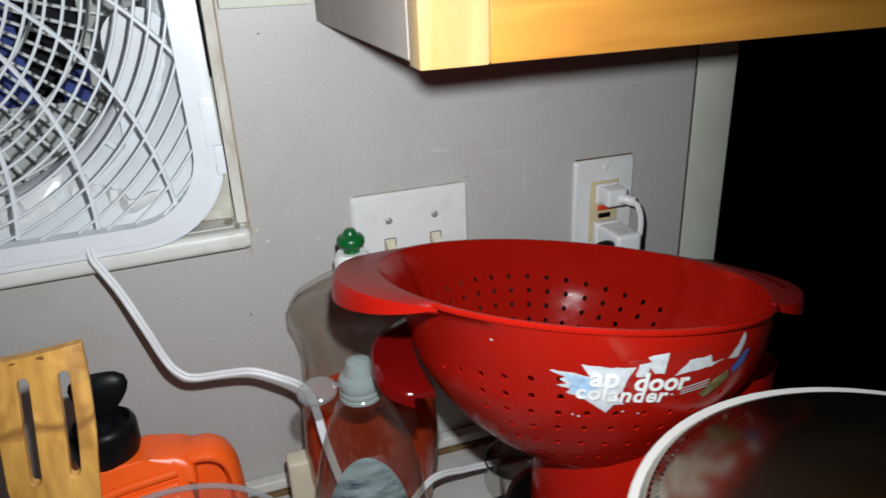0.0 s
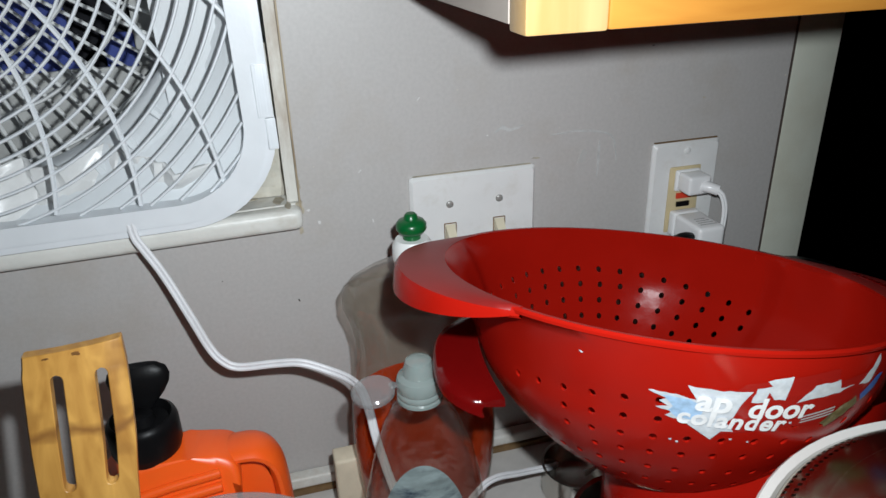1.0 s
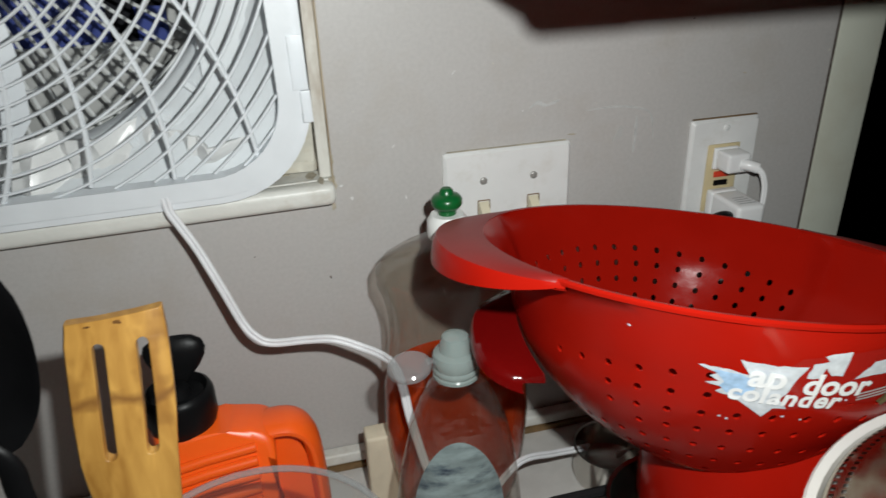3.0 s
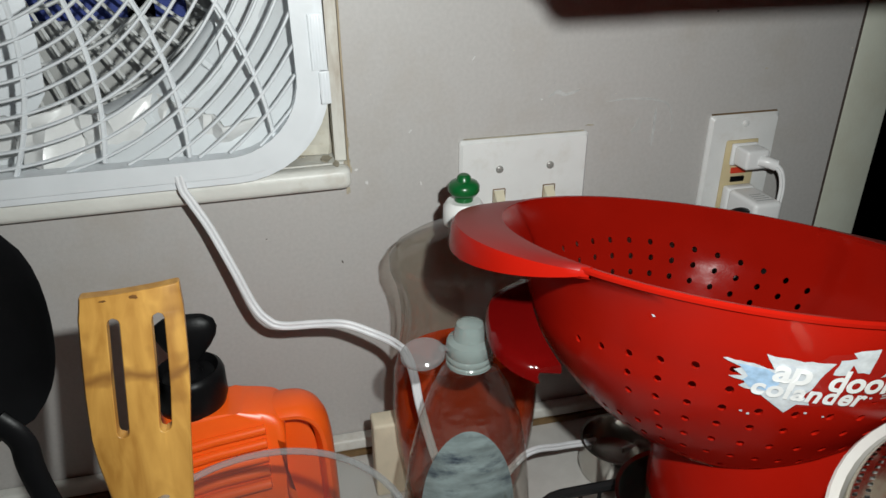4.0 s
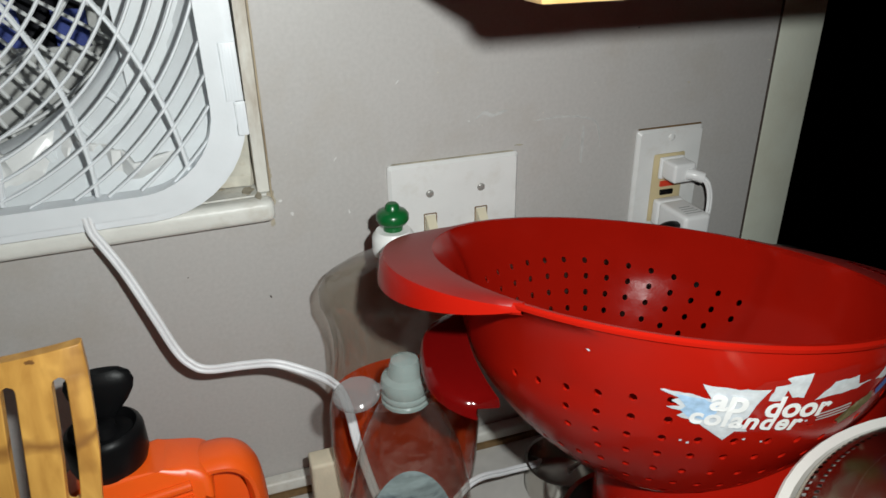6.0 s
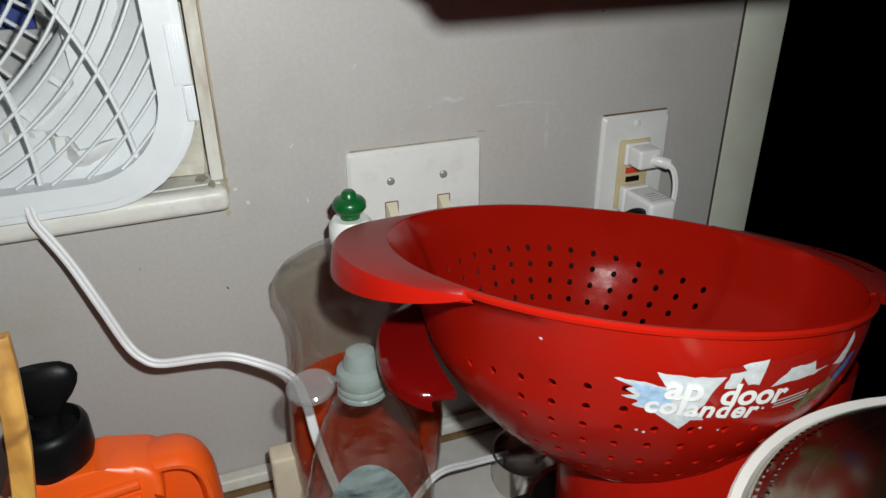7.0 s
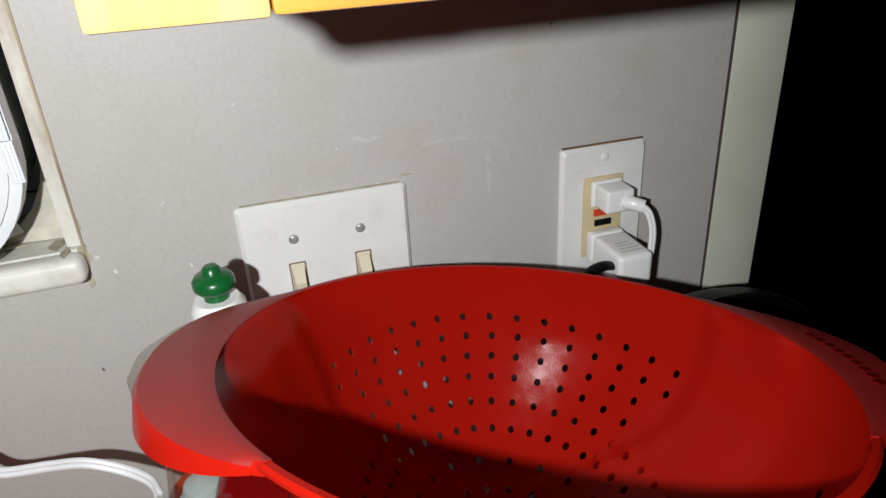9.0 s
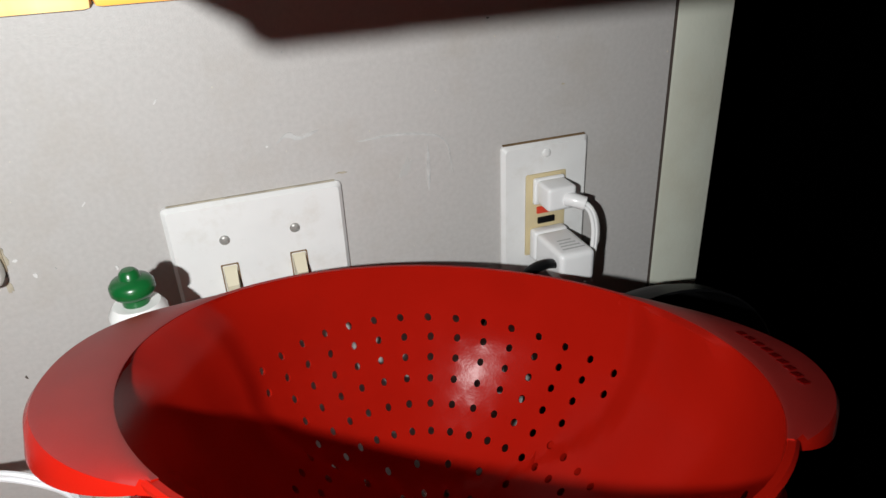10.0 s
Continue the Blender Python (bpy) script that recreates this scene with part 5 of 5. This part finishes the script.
# ---- white bowl with a steel lid on the rack ----
bowl_c = (0.179, -0.469)
dish = thing("white_bowl", (*bowl_c, 0.963), "large white bowl standing on the dish rack", "bowl")
bm = bmesh.new()
lathe(bm, [(0.062, 0.0), (0.070, 0.002), (0.105, 0.035), (0.134, 0.095), (0.1450, 0.138), (0.1480, 0.1415), (0.1487, 0.1440), (0.1475, 0.1455), (0.1435, 0.1435), (0.131, 0.097), (0.100, 0.037), (0.02, 0.006)], 72)
part("bowl_wall", bm, M_WHITE_DISH, dish)
lid = thing("steel_strainer", (*bowl_c, 1.1015), "upturned steel strainer with a perforated edge in the bowl", "strainer")
bm = bmesh.new()
lathe(bm, [(0.1200, 0.0178), (0.105, 0.0235), (0.09, 0.028), (0.06, 0.033), (0.03, 0.035), (0.004, 0.0355)], 120, cap_start=False)
part("dome", bm, M_LID, lid)
bm = bmesh.new()
BAND = [(0.1405, 0.0), (0.1418, 0.002), (0.1410, 0.007), (0.1390, 0.0095), (0.1372, 0.0107), (0.1345, 0.0124), (0.1327, 0.0134), (0.1300, 0.0146), (0.1282, 0.0153), (0.1255, 0.0162), (0.1200, 0.0178)]
N = 360
vs = [[bm.verts.new((r * math.cos(2 * math.pi * i / N), r * math.sin(2 * math.pi * i / N), z)) for i in range(N)] for r, z in BAND]
for j in range(len(BAND) - 1):
    for i in range(N):
        if j in (3, 5) and 95 < i < 215 and (i + (j // 2)) % 2 == 0:
            continue
        k = (i + 1) % N
        bm.faces.new((vs[j][i], vs[j][k], vs[j + 1][k], vs[j + 1][i]))
part("perforated_band", bm, M_LID, lid, "steel band with rows of small holes")

# ---- black frying pan leaning against the wall behind the colander ----
pan = thing("frying_pan", (0.318, -0.085, COUNTER + 0.112), "black frying pan standing on edge behind the colander", "pan")
bm = bmesh.new()
loops = []
for r, y in ((0.085, 0.020), (0.100, 0.016), (0.109, 0.000), (0.112, -0.014), (0.1105, -0.015), (0.107, -0.001), (0.098, 0.013), (0.02, 0.016)):
    loops.append([(r * math.cos(2 * math.pi * k / 64), y, r * math.sin(2 * math.pi * k / 64)) for k in range(64)])
rings(bm, loops)
part("pan_body", bm, M_BLACK, pan)
